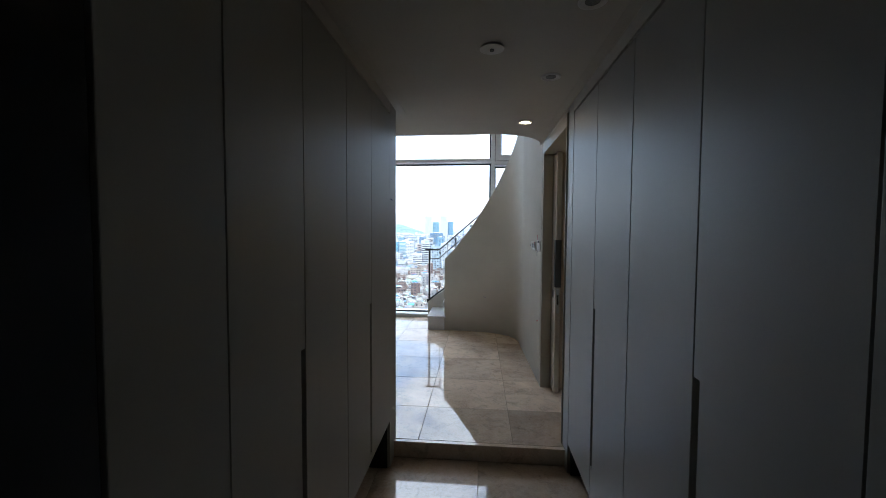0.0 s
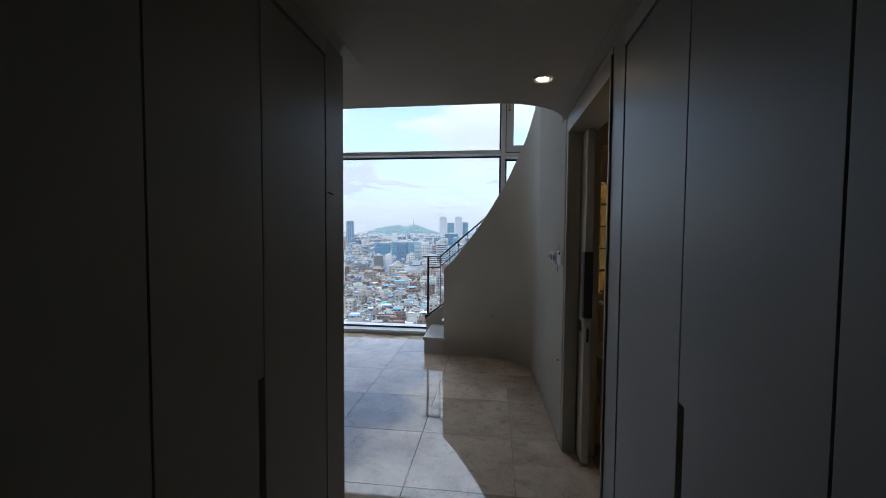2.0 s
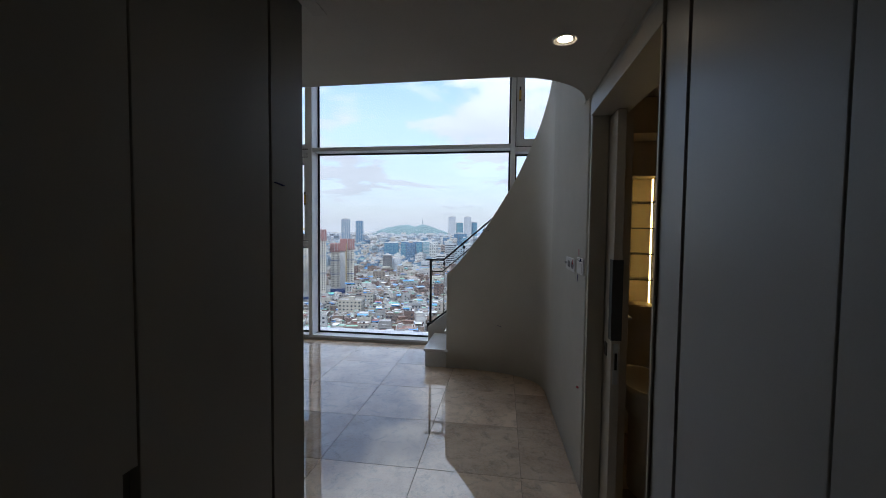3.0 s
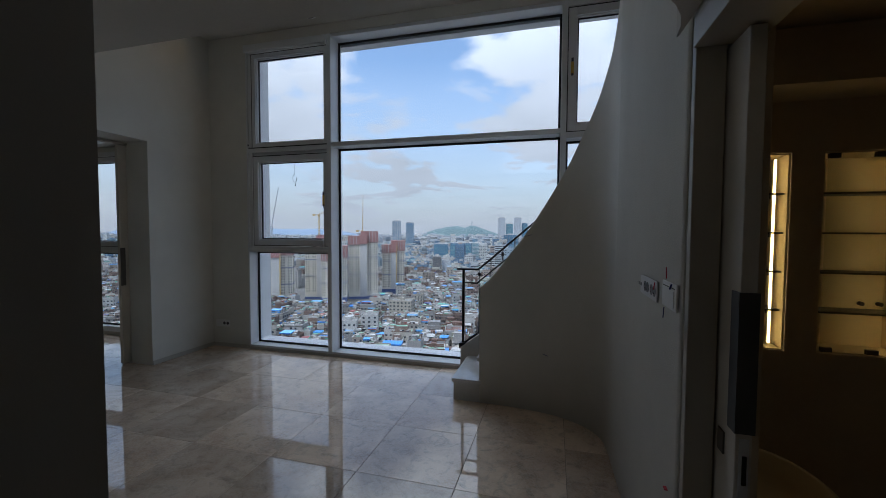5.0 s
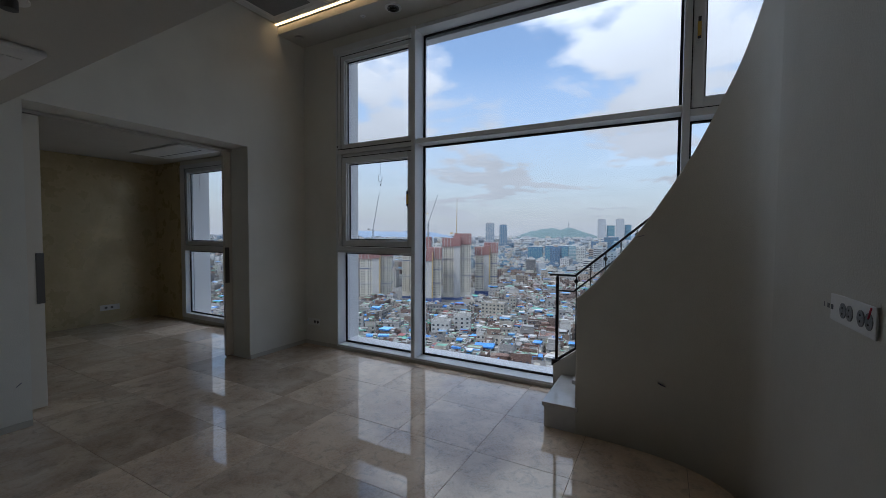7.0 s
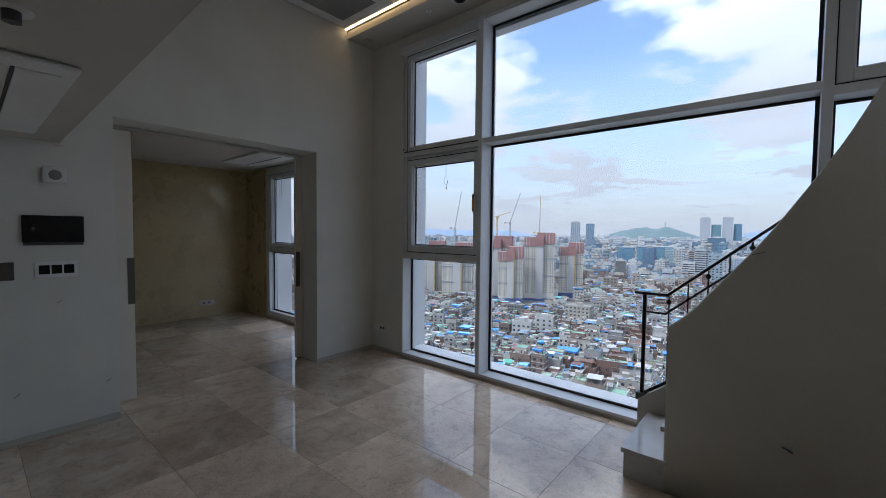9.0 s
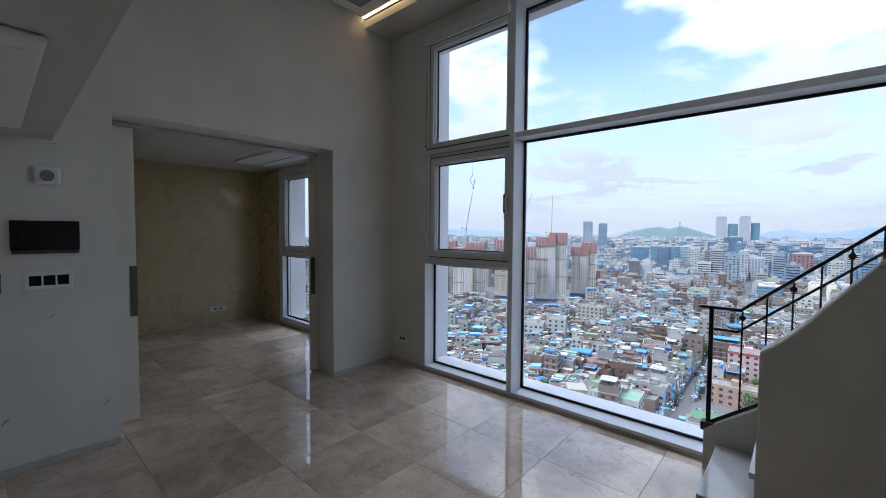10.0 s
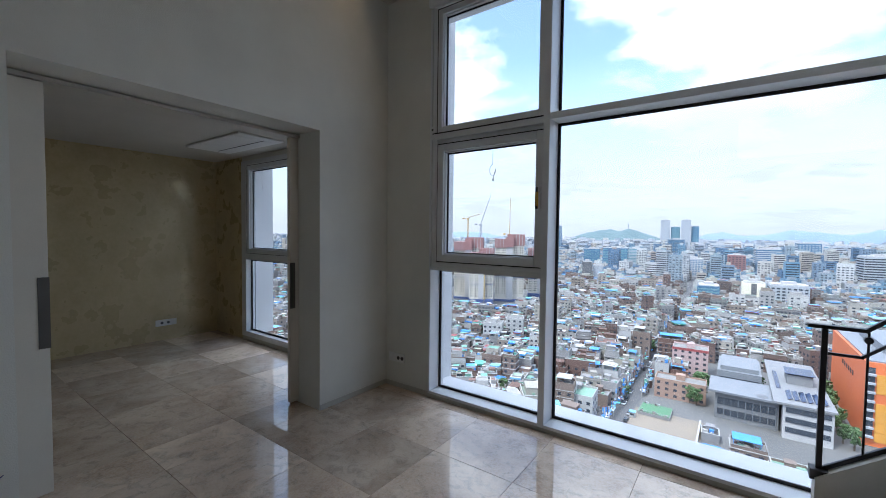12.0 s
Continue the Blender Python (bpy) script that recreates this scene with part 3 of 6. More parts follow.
def cabinet(side, y0, y1, handle):
    """One tall cabinet door leaf with its body; handle: None, or the edge that holds the recessed grip."""
    x = CORR_L if side < 0 else CORR_R
    c = thing("wardrobe_unit", "tall satin grey lacquered cupboard with a slim recessed grip" if handle else "tall satin grey lacquered cupboard with a plain flush door", "cupboard", "entrance cupboards", at=(x, (y0 + y1) / 2, FLOOR_LO))
    s = side
    xs = lambda a, b: (min(x + s * a, x + s * b), max(x + s * a, x + s * b))
    z0 = 0.19 if s < 0 else 0.085
    part("body", boxes((*xs(0.03, 0.60), y0 + 0.002, y1 - 0.002, z0 + 0.01, 2.0)), LACQUER, c)
    g = 0.0025
    d0, d1 = y0 + g, y1 - g
    if handle is None:
        door = part("door", boxes((*xs(0.0, 0.025), d0, d1, z0, 1.985), bevel=0.002), LACQUER, c)
    else:
        w = 0.028
        low = 0.23
        a, b = d1 - w, d1
        m0, m1 = d0, d1 - w
        door = part("door", boxes((*xs(0.0, 0.025), m0, m1, z0, 1.985), (*xs(0.0, 0.025), a, b, 0.97, 1.985), (*xs(0.0, 0.025), a, b, z0, low)), LACQUER, c)
        part("grip", boxes((*xs(0.016, 0.024), a, b, low, 0.97)), HANDLE, door, "dark recessed grip")
    part("plinth", boxes((*xs(0.13 if s < 0 else 0.10, 0.58), y0 + 0.002, y1 - 0.002, FLOOR_LO + 0.001, z0 + 0.008)), TRIM, c)


LEFT_EDGES = [-5.52, -5.24, -4.87, -4.48, -4.12, -3.715]
RIGHT_EDGES = [-6.70, -6.30, -5.86, -5.44, -5.00, -4.56, -4.135, -3.68]
for i, (a, b) in enumerate(zip(LEFT_EDGES, LEFT_EDGES[1:])):
    cabinet(-1, a, b, "far" if i in (1, 3) else None)
for i, (a, b) in enumerate(zip(RIGHT_EDGES, RIGHT_EDGES[1:])):
    cabinet(1, a, b, "far" if i in (1, 3, 5) else None)
for x0, x1, y1 in ((CORR_L - 0.6, CORR_L - 0.002, -3.702), (CORR_R + 0.002, CORR_R + 0.6, -3.657)):
    solid("trim_cornice", boxes((x0, x1, -6.7, y1, 2.0, SLAB - 0.001)), TRIM, "grey filler above the cupboards", "trim", kind=S)
# grey strips under the ceiling paint the shade of a groove that is not cut
solid("trim_shadow_gap", boxes((CORR_L + 0.004, CORR_L + 0.05, -6.7, -3.47, SLAB - 0.003, SLAB - 0.001)), TRIM, "narrow grey strip drawn as the shadow gap between ceiling and cupboards", "trim", kind=S)
solid("trim_shadow_gap", boxes((CORR_R - 0.05, CORR_R - 0.004, -6.7, -2.86, SLAB - 0.003, SLAB - 0.001)), TRIM, "narrow grey strip drawn as the shadow gap between ceiling and cupboards", "trim", kind=S)
# black filler gives the open joints beside the piers their shade
for x0, x1, ya, yb in ((CORR_L - 0.3, CORR_L - 0.02, -3.713, -3.701), (CORR_R + 0.02, CORR_R + 0.3, -3.678, -3.656)):
    solid("trim_joint", boxes((x0, x1, ya, yb, FLOOR_LO, 2.0)), GASKET, "black filler for the dark of the recessed joint beside the pier", "trim", kind=S)
solid("step_riser", boxes((CORR_L - 0.2, CORR_R + 0.2, -3.585, -3.551, FLOOR_LO, 0.0), bevel=0.003), TILE, "stone edge of the step between entrance and hall", "step", kind=S)

# black sheet put in for the darkness of an open doorway before the cupboards
solid("door_panel", boxes((CORR_L - 0.05, CORR_L - 0.002, -6.695, -5.525, FLOOR_LO, 2.0), bevel=0.002), BLACK, "black panel standing for a dark open doorway", "panel")

# ---- doors ----


def bath_door():
    f = thing("door_frame", "pale grey frame of the bathroom doorway", "door frame", kind=S, at=(CORR_R, -3.0, 0))
    part("jamb", boxes((CORR_R + 0.002, CORR_R + 0.082, -2.61, -2.576, 0.0, 2.03), bevel=0.003), FRAME_SHADED, f)
    part("jamb", boxes((CORR_R - 0.004, CORR_R + 0.16, -3.514, -3.498, 0.0, 1.949), bevel=0.003), FRAME_SHADED, f)
    part("inner_jamb", boxes((CORR_R + 0.15, CORR_R + 0.195, -2.62, -2.53, 0.0, 2.03), bevel=0.003), BATHWALL, f)
    part("head", boxes((CORR_R - 0.006, CORR_R + 0.16, -3.514, -2.6105, 1.95, 2.03), bevel=0.003), FRAME_SHADED, f)
    d = thing("sliding_door", "pale sliding bathroom door pushed almost fully open", "door", at=(CORR_R + 0.09, -2.7, 0.01))
    x, e = CORR_R + 0.088, -2.737
    leaf = part("leaf", boxes((x, x + 0.040, e, -2.545, 0.012, 1.945), bevel=0.003), DOORPAINT, d)
    part("pull", boxes((x - 0.005, x - 0.001, e - 0.003, e + 0.042, 0.87, 1.25), (x - 0.005, x + 0.043, e - 0.008, e - 0.0035, 0.87, 1.25)), DARKGREY, leaf, "dark recessed pull")
    part("lock", boxes((x + 0.008, x + 0.032, e - 0.005, e - 0.001, 0.66, 0.855), bevel=0.0015), ALU, leaf, "steel lock plate")
    part("lock_hole", boxes((x + 0.015, x + 0.026, e - 0.0075, e - 0.0055, 0.73, 0.81)), BLACK, leaf)
    part("thumb_turn", boxes((x - 0.006, x - 0.001, e + 0.062, e + 0.105, 0.775, 0.84), bevel=0.002), HANDLE, leaf)
    solid("wall_door_pocket", boxes((CORR_R + 0.15, CORR_R + 0.19, -2.53, -1.845, 0.0, 2.19)), BATHWALL, "brown inner face of the door pocket", "wall", kind=S)


def wide_doors():
    for name_y0, name_y1, edge in ((OPEN_Y0 - 0.2, -2.35, -2.35), (-0.87, -0.6, -0.87)):
        d = thing("sliding_door", "pale sliding bedroom door leaf retracted into its wall pocket", "door", at=(-0.30, edge, 0.01))
        a, b = (OPEN_Y0 + 0.002, -2.35) if edge == -2.35 else (-0.87, OPEN_Y1 - 0.002)
        leaf = part("leaf", boxes((-0.325, -0.285, a, b, 0.018, 2.27), bevel=0.003), DOORPAINT, d)
        h0, h1 = (edge - 0.045, edge + 0.003) if edge == -2.35 else (edge - 0.003, edge + 0.045)
        part("pull", boxes((-0.284, -0.279, h0, h1, 0.83, 1.22)), HANDLE, leaf, "dark recessed pull")
    solid("trim_track", boxes((-0.34, -0.27, OPEN_Y0, OPEN_Y1, 2.275, 2.299)), TRIM, "grey door track in the head of the opening", "trim", kind=S)


bath_door()
wide_doors()

# ---- baseboards ----
solid("baseboard", boxes((0.0, 0.008, OPEN_Y1, -0.008, 0.0, 0.045), bevel=0.002), TRIM, "thin grey skirting", "baseboard", kind=S)
solid("baseboard", boxes((0.0, 0.008, -3.5, OPEN_Y0, 0.0, 0.045), bevel=0.002), TRIM, "thin grey skirting", "baseboard", kind=S)
solid("baseboard", boxes((0.0, 0.53, -0.008, 0.0, 0.0, 0.045), bevel=0.002), TRIM, "thin grey skirting", "baseboard", kind=S)

# ---- ceiling fittings ----


def downlight(x, y, z, lit):
    d = thing("downlight", "round white recessed downlight, lit" if lit else "round white recessed downlight, switched off", "downlight", "ceiling downlights", at=(x, y, z))
    bm = bmesh.new()
    seg = 32
    prof = [(0.046, 0.0), (0.046, -0.005), (0.040, -0.007), (0.034, -0.003), (0.0245, -0.001)]
    rings = [[bm.verts.new((x + r * math.cos(2 * math.pi * k / seg), y + r * math.sin(2 * math.pi * k / seg), z + h)) for k in range(seg)] for r, h in prof]
    for a, b in zip(rings, rings[1:]):
        for k in range(seg):
            bm.faces.new((a[k], a[(k + 1) % seg], b[(k + 1) % seg], b[k]))
    bmesh.ops.recalc_face_normals(bm, faces=bm.faces[:])
    part("trim_ring", bm, WHITEPL, d)
    part("lamp", cyl(bmesh.new(), (x, y, z - 0.002), 0.024, 0.003, seg=24), SPOT if lit else GRILLE, d)


o = thing("sprinkler", "flat round white sprinkler cover with a small dark nozzle", "sprinkler", at=(3.91, -4.35, SLAB))
part("cover", cyl(bmesh.new(), (3.91, -4.35, SLAB - 0.004), 0.05, 0.006, r2=0.046), WHITEPL, o)
part("nozzle", cyl(bmesh.new(), (3.91, -4.35, SLAB - 0.010), 0.008, 0.008), DARKGREY, o)
downlight(4.20, -4.02, SLAB, False)
downlight(4.17, -3.21, SLAB, True)
downlight(4.22, -4.66, SLAB, False)


def air_unit(x0, x1, y0, y1, z, grille, name_label):
    a = thing("air_conditioner", name_label, "air conditioner", at=((x0 + x1) / 2, (y0 + y1) / 2, z))
    part("panel", boxes((x0, x1, y0, y1, z - 0.025, z - 0.001), bevel=0.012), WHITEPL, a)
    if grille == "square":
        part("intake", boxes((x0 + 0.13, x1 - 0.13, y0 + 0.13, y1 - 0.13, z - 0.032, z - 0.026), bevel=0.003), GRILLE, a, "grey mesh intake")
        for d in ((x0 + 0.12, x1 - 0.12, y0 + 0.04, y0 + 0.085), (x0 + 0.12, x1 - 0.12, y1 - 0.085, y1 - 0.04), (x0 + 0.04, x0 + 0.085, y0 + 0.12, y1 - 0.12), (x1 - 0.085, x1 - 0.04, y0 + 0.12, y1 - 0.12)):
            part("flap", boxes((*d, z - 0.03, z - 0.026)), WHITEPL, a)
    else:
        yc = (y0 + y1) / 2 + (0.10 if grille == "plain" else 0.0)
        part("flap", boxes((x0 + 0.1, x1 - 0.1, yc - 0.02, yc + 0.1, z - 0.0275, z - 0.0255)), WHITEPL, a)
        part("slot", boxes((x0 + 0.1, x1 - 0.1, yc - 0.034, yc - 0.022, z - 0.0285, z - 0.0255)), DARKGREY, a)
        part("intake", boxes((x0 + 0.1, x1 - 0.1, y0 + 0.03, yc - 0.05, z - 0.0272, z - 0.0255)), WHITEPL if grille == "plain" else GRILLE, a)


air_unit(0.06, 0.86, -1.26, -0.45, TOP, "square", "white four-way ceiling air conditioner with a grey mesh")
air_unit(0.38, 1.90, -3.46, -2.97, SLAB, "plain", "white slim ceiling air conditioner under the gallery")
air_unit(-2.5, -1.3, -0.78, -0.27, 2.48, "plain", "white slim ceiling air conditioner in the bedroom")

s = thing("led_strip", "warm glowing LED strip in the ceiling recess", "led strip", at=(2.5, -0.41, 3.74))
part("profile", boxes((0.01, 5.3, -0.437, -0.385, 3.745, 3.755)), WHITEPL, s)
part("diffuser", boxes((0.01, 5.3, -0.426, -0.398, 3.738, 3.745)), LED, s, "glowing warm diffuser")
s = thing("ceiling_speaker", "black round ceiling sensor on a white flange", "sensor", at=(1.5, -0.22, 3.65))
part("flange", cyl(bmesh.new(), (1.5, -0.22, 3.646), 0.085, 0.008, r2=0.082), WHITEPL, s)
part("rim", cyl(bmesh.new(), (1.5, -0.22, 3.637), 0.058, 0.010), DARKGREY, s)
part("dome", cyl(bmesh.new(), (1.5, -0.22, 3.626), 0.030, 0.012, r2=0.045), BLACK, s)
s = thing("sprinkler", "small white sprinkler in the ceiling border", "sprinkler", at=(1.13, -0.24, 3.65))
part("plate", cyl(bmesh.new(), (1.13, -0.24, 3.647), 0.028, 0.006), WHITEPL, s)
part("nozzle", cyl(bmesh.new(), (1.13, -0.24, 3.638), 0.012, 0.014), ALU, s)
s = thing("smoke_detector", "flat white round detector on the ceiling border", "detector", at=(0.17, -0.22, 3.65))
part("cover", cyl(bmesh.new(), (0.17, -0.22, 3.638), 0.05, 0.022, r2=0.045), CEILING, s)
s = thing("sprinkler", "small dark sprinkler under the gallery", "sprinkler", at=(2.27, -3.17, SLAB))
part("plate", cyl(bmesh.new(), (2.27, -3.17, SLAB - 0.003), 0.045, 0.006), WHITEPL, s)
part("nozzle", cyl(bmesh.new(), (2.27, -3.17, SLAB - 0.02), 0.02, 0.03), DARKGREY, s)

# ---- wall fittings ----


def wall_west_fittings():
    p = thing("wall_pad", "black glass home control panel on the plaster wall", "control panel", at=(0.0, -2.86, 1.45))
    part("screen", boxes((0.002, 0.022, -3.02, -2.705, 1.365, 1.55), bevel=0.004), BLACK, p)
    part("lower_edge", boxes((0.002, 0.02, -3.015, -2.71, 1.345, 1.364), bevel=0.003), DARKGREY, p)
    part("pilot_light", cyl(bmesh.new(), (0.0225, -2.965, 1.46), 0.0014, 0.002, "x", 10), SPOT, p, "tiny white pilot light")
    p = thing("switch_plate", "white switch plate with three black square openings", "switch", at=(0.0, -2.855, 1.175))
    part("plate", boxes((0.001, 0.009, -2.965, -2.745, 1.12, 1.23), bevel=0.003), WHITEPL, p)
    for k in range(3):
        y = -2.945 + k * 0.0635
        part("opening", boxes((0.0085, 0.0105, y, y + 0.055, 1.145, 1.207), bevel=0.0008), BLACK, p)
    p = thing("thermostat", "dark brown thermostat panel on the plaster wall", "thermostat", at=(0.0, -3.13, 1.18))
    part("case", boxes((0.001, 0.018, -3.20, -3.06, 1.115, 1.235), bevel=0.004), HANDLE, p)
    p = thing("wall_speaker", "square white wall speaker with a round grey grille", "speaker", at=(0.0, -2.85, 1.83))
    part("case", boxes((0.001, 0.03, -2.912, -2.788, 1.775, 1.885), bevel=0.014), WHITEPL, p)
    part("grille", cyl(bmesh.new(), (0.031, -2.85, 1.83), 0.034, 0.006, "x"), GRILLE, p)


def outlet(x, y, z, axis, w, label, holes=(0.3, 0.6)):
    """A double outlet plate; axis: the wall's normal."""
    o = thing("outlet_plate", label, "socket", "wall outlets", at=(x, y, z))

    def dims(u0, u1, z0, z1, d0, d1):
        if axis == "x":
            return (x + d0, x + d1, y + u0, y + u1, z + z0, z + z1)
        if axis == "-x":
            return (x - d1, x - d0, y + u0, y + u1, z + z0, z + z1)
        return (x + u0, x + u1, y - d1, y - d0, z + z0, z + z1)
    part("plate", boxes(dims(-w / 2, w / 2, -0.042, 0.042, 0.001, 0.009), bevel=0.003), WHITEPL, o)
    for k in holes:
        c = -w / 2 + w * k
        if axis == "-x":
            c = w / 2 - w * k
        d = dims(c - 0.001, c + 0.001, -0.001, 0.001, 0.0095, 0.0095)
        part("socket", cyl(bmesh.new(), (d[0], d[2], z), 0.018, 0.003, "x" if axis != "y" else "y", 20), DARKGREY, o)
    return o


wall_west_fittings()
outlet(-3.45, -0.67, 0.235, "x", 0.25, "white double socket plate on the olive plaster wall")
outlet(0.145, 0.0, 0.285, "y", 0.2, "white double socket plate beside the window", (0.62, 0.86))


def wall_east_fittings():
    x = CORR_R - 0.012
    o = thing("outlet_plate", "long white plate with four round grey sockets on the curved wall", "socket", "wall outlets", at=(x, -2.1, 1.17))
    part("plate", boxes((x - 0.0055, x, -2.305, -1.92, 1.142, 1.222), bevel=0.003), WHITEPL, o)
    for y in (-2.272, -2.225, -2.155, -2.11):
        s2 = part("socket", cyl(bmesh.new(), (x - 0.0062, y, 1.182), 0.021, 0.003, "x", 24), GRILLE, o, "round grey socket")
        for dz in (-0.008, 0.008):
            part("pin_hole", cyl(bmesh.new(), (x - 0.0082, y, 1.182 + dz), 0.0028, 0.002, "x", 8), BLACK, s2)
    for y in (-2.03, -2.0, -1.965):
        part("port", boxes((x - 0.0072, x - 0.0058, y - 0.007, y + 0.007, 1.174, 1.188)), DARKGREY, o)
    x += 0.008
    o = thing("switch_plate", "square white switch plate standing off the curved wall", "switch", at=(x, -2.455, 1.19))
    part("box", boxes((x - 0.0075, x, -2.535, -2.36, 1.148, 1.238), bevel=0.003), WHITEPL, o)
    part("rocker", boxes((x - 0.0105, x - 0.008, -2.515, -2.455, 1.158, 1.215), bevel=0.001), WHITEPL, o)
    part("slot", boxes((x - 0.0092, x - 0.0078, -2.52, -2.38, 1.222, 1.2245)), BLACK, o)
    part("tape_strip", bar(bmesh.new(), (x - 0.0118, -2.495, 1.236), (x - 0.0118, -2.475, 1.218), 0.005, 0.003), TAPE_BLUE, o, "strip of blue tape")
    solid("tape_mark", bar(bmesh.new(), (x - 0.003, -2.365, 1.10), (x - 0.003, -2.375, 1.14), 0.004, 0.003), TAPE_BLUE, "small blue tape mark below the switch", "tape")
    solid("tape_mark", bar(bmesh.new(), (x - 0.003, -2.395, 1.245), (x - 0.003, -2.39, 1.285), 0.003, 0.003), TAPE_RED, "small red tape mark above the switch", "tape")
    x -= 0.008
    solid("tape_mark", bar(bmesh.new(), (x - 0.0092, -2.275, 1.19), (x - 0.0092, -2.29, 1.218), 0.003, 0.003), TAPE_RED, "small red tape mark on the socket plate", "tape")
    solid("tape_mark", bar(bmesh.new(), (x - 0.003, -2.50, 0.542), (x - 0.003, -2.48, 0.542), 0.01, 0.004), TAPE_RED, "small red tape mark low on the wall", "tape")
    solid("tape_mark", bar(bmesh.new(), (4.356, -1.42, 0.99), (4.356, -1.416, 1.015), 0.003, 0.003), TAPE_BLUE, "small dark tape mark on the bend of the wall", "tape")


wall_east_fittings()


def mark(a, b, mat, label):
    solid("tape_mark", bar(bmesh.new(), a, b, 0.008, 0.002), mat, label, "tape")


mark((3.925, -0.796, 0.464), (3.965, -0.806, 0.452), TAPE_BLUE, "small dark tape mark on the curved wall")
mark((3.78, -0.769, 1.37), (3.83, -0.776, 1.385), TAPE_BLUE, "small dark tape mark near the top of the curved wall")
mark((0.003, -2.86, 0.935), (0.003, -2.83, 0.955), TAPE_BLUE, "small blue tape mark on the plaster wall")
mark((0.003, -2.60, 0.30), (0.003, -2.57, 0.325), TAPE_BLUE, "small blue tape mark low on the plaster wall")
mark((0.003, -3.08, 0.32), (0.003, -3.05, 0.35), TAPE_BLUE, "small blue tape mark low on the plaster wall")
mark((0.003, -2.845, 2.035), (0.003, -2.80, 2.04), TAPE_RED, "small red tape mark under the gallery edge")
mark((CORR_L - 0.001, -3.69, 1.505), (CORR_L - 0.001, -3.645, 1.50), TAPE_BLUE, "small blue tape mark on the grey pier")

# ---- bathroom ----


def niches():
    for x0, x1, z0, z1 in NICHES:
        n = thing("wall_niche", "glass-fronted shelf niche lit by a warm LED strip", "niche", "bathroom niches", at=((x0 + x1) / 2, -1.75, z0))
        y0, y1 = -1.83, -1.665
        part("lining", boxes((x0, x1, y1 - 0.004, y1, z0, z1), (x0, x0 + 0.006, y0, y1 - 0.004, z0, z1), (x1 - 0.006, x1, y0, y1 - 0.004, z0, z1),
                             (x0 + 0.006, x1 - 0.006, y0, y1 - 0.004, z0, z0 + 0.006), (x0 + 0.006, x1 - 0.006, y0, y1 - 0.004, z1 - 0.006, z1)), NICHEWALL, n)
        for k in range(1, 5):
            z = z0 + (z1 - z0) * k / 5
            part("shelf", boxes((x0 + 0.008, x1 - 0.008, y0 + 0.02, y1 - 0.006, z - 0.004, z + 0.004)), DARKGREY, n, "dark-edged glass shelf")
            part("shelf_pin", boxes((x1 - 0.05, x1 - 0.035, y0 + 0.04, y0 + 0.055, z - 0.02, z - 0.005)), DARKGREY, n)
        part("led_tube", boxes((x1 - 0.045, x1 - 0.037, y0 + 0.03, y0 + 0.04, z0 + 0.02, z1 - 0.02)), NICHE_LED, n, "glowing warm strip")
        xm = (x0 + x1) / 2 if x1 - x0 > 0.3 else x1 - 0.004
        for a, b in ((x0 + 0.01, xm - 0.002), (xm + 0.002, x1 - 0.01)):
            if b > a:
                g = part("glass_door", boxes((a, b, y0 - 0.02, y0 - 0.012, z0 + 0.01, z1 - 0.01)), NICHEGLASS, n)
                part("hinge", boxes((a, a + 0.04, y0 - 0.024, y0 - 0.008, z0 + 0.01, z0 + 0.03)), DARKGREY, g)
                part("hinge", boxes((a, a + 0.04, y0 - 0.024, y0 - 0.008, z1 - 0.03, z1 - 0.01)), DARKGREY, g)
                if x1 - x0 > 0.3:
                    k = b - 0.03 if b < xm else a + 0.03
                    part("knob", cyl(bmesh.new(), (k, y0 - 0.030, z0 + 0.23), 0.009, 0.018, "y", 16), DARKGREY, g)


niches()


def basin():
    b = thing("wash_basin", "small rounded beige stone wash basin on a pedestal", "basin", at=(4.72, -2.46, 0))
    bm = bmesh.new()
    seg, cx, cy = 40, 4.72, -2.46
    prof = [(0.15, 0.0), (0.15, 0.55), (0.26, 0.66), (0.33, 0.80), (0.335, 0.83), (0.32, 0.845), (0.29, 0.84), (0.24, 0.76), (0.12, 0.715), (0.02, 0.71)]
    prof = [(r * 0.42, h * 0.71) for r, h in prof]
    rings = [[bm.verts.new((cx + r * 1.0 * math.cos(2 * math.pi * k / seg), cy + r * 1.75 * math.sin(2 * math.pi * k / seg), h)) for k in range(seg)] for r, h in prof]
    for a, c in zip(rings, rings[1:]):
        for k in range(seg):
            bm.faces.new((a[k], a[(k + 1) % seg], c[(k + 1) % seg], c[k]))
    bm.faces.new(rings[-1])
    bmesh.ops.recalc_face_normals(bm, faces=bm.faces[:])
    smooth(part("bowl", bm, CERAMIC, b))
    bm = bmesh.new()
    cyl(bm, (cx, cy, 0.507), 0.022, 0.006)
    part("drain", bm, ALU, b, "steel drain")
    solid("wall_shelf", boxes((4.60, 4.80, -1.98, -1.84, 0.815, 0.83), bevel=0.003), ALU, "small pale glass shelf under the niche", "shelf")


basin()
# ---- outside: the city far below ----
GZ = -80.0
GROUND = material("city_ground", (0.15, 0.145, 0.14), 0.9, second=(0.09, 0.09, 0.088), scale=0.03, fine=0.6)
ASPHALT = material("asphalt", (0.11, 0.108, 0.11), 0.9, second=(0.075, 0.075, 0.076), scale=0.1, fine=2)
CONCRETE_YARD = material("sandy_yard", (0.25, 0.205, 0.155), 0.9, second=(0.17, 0.145, 0.12), scale=0.06, fine=0.8)
CITYGLASS = material("dark_city_window", (0.05, 0.06, 0.075), 0.25)


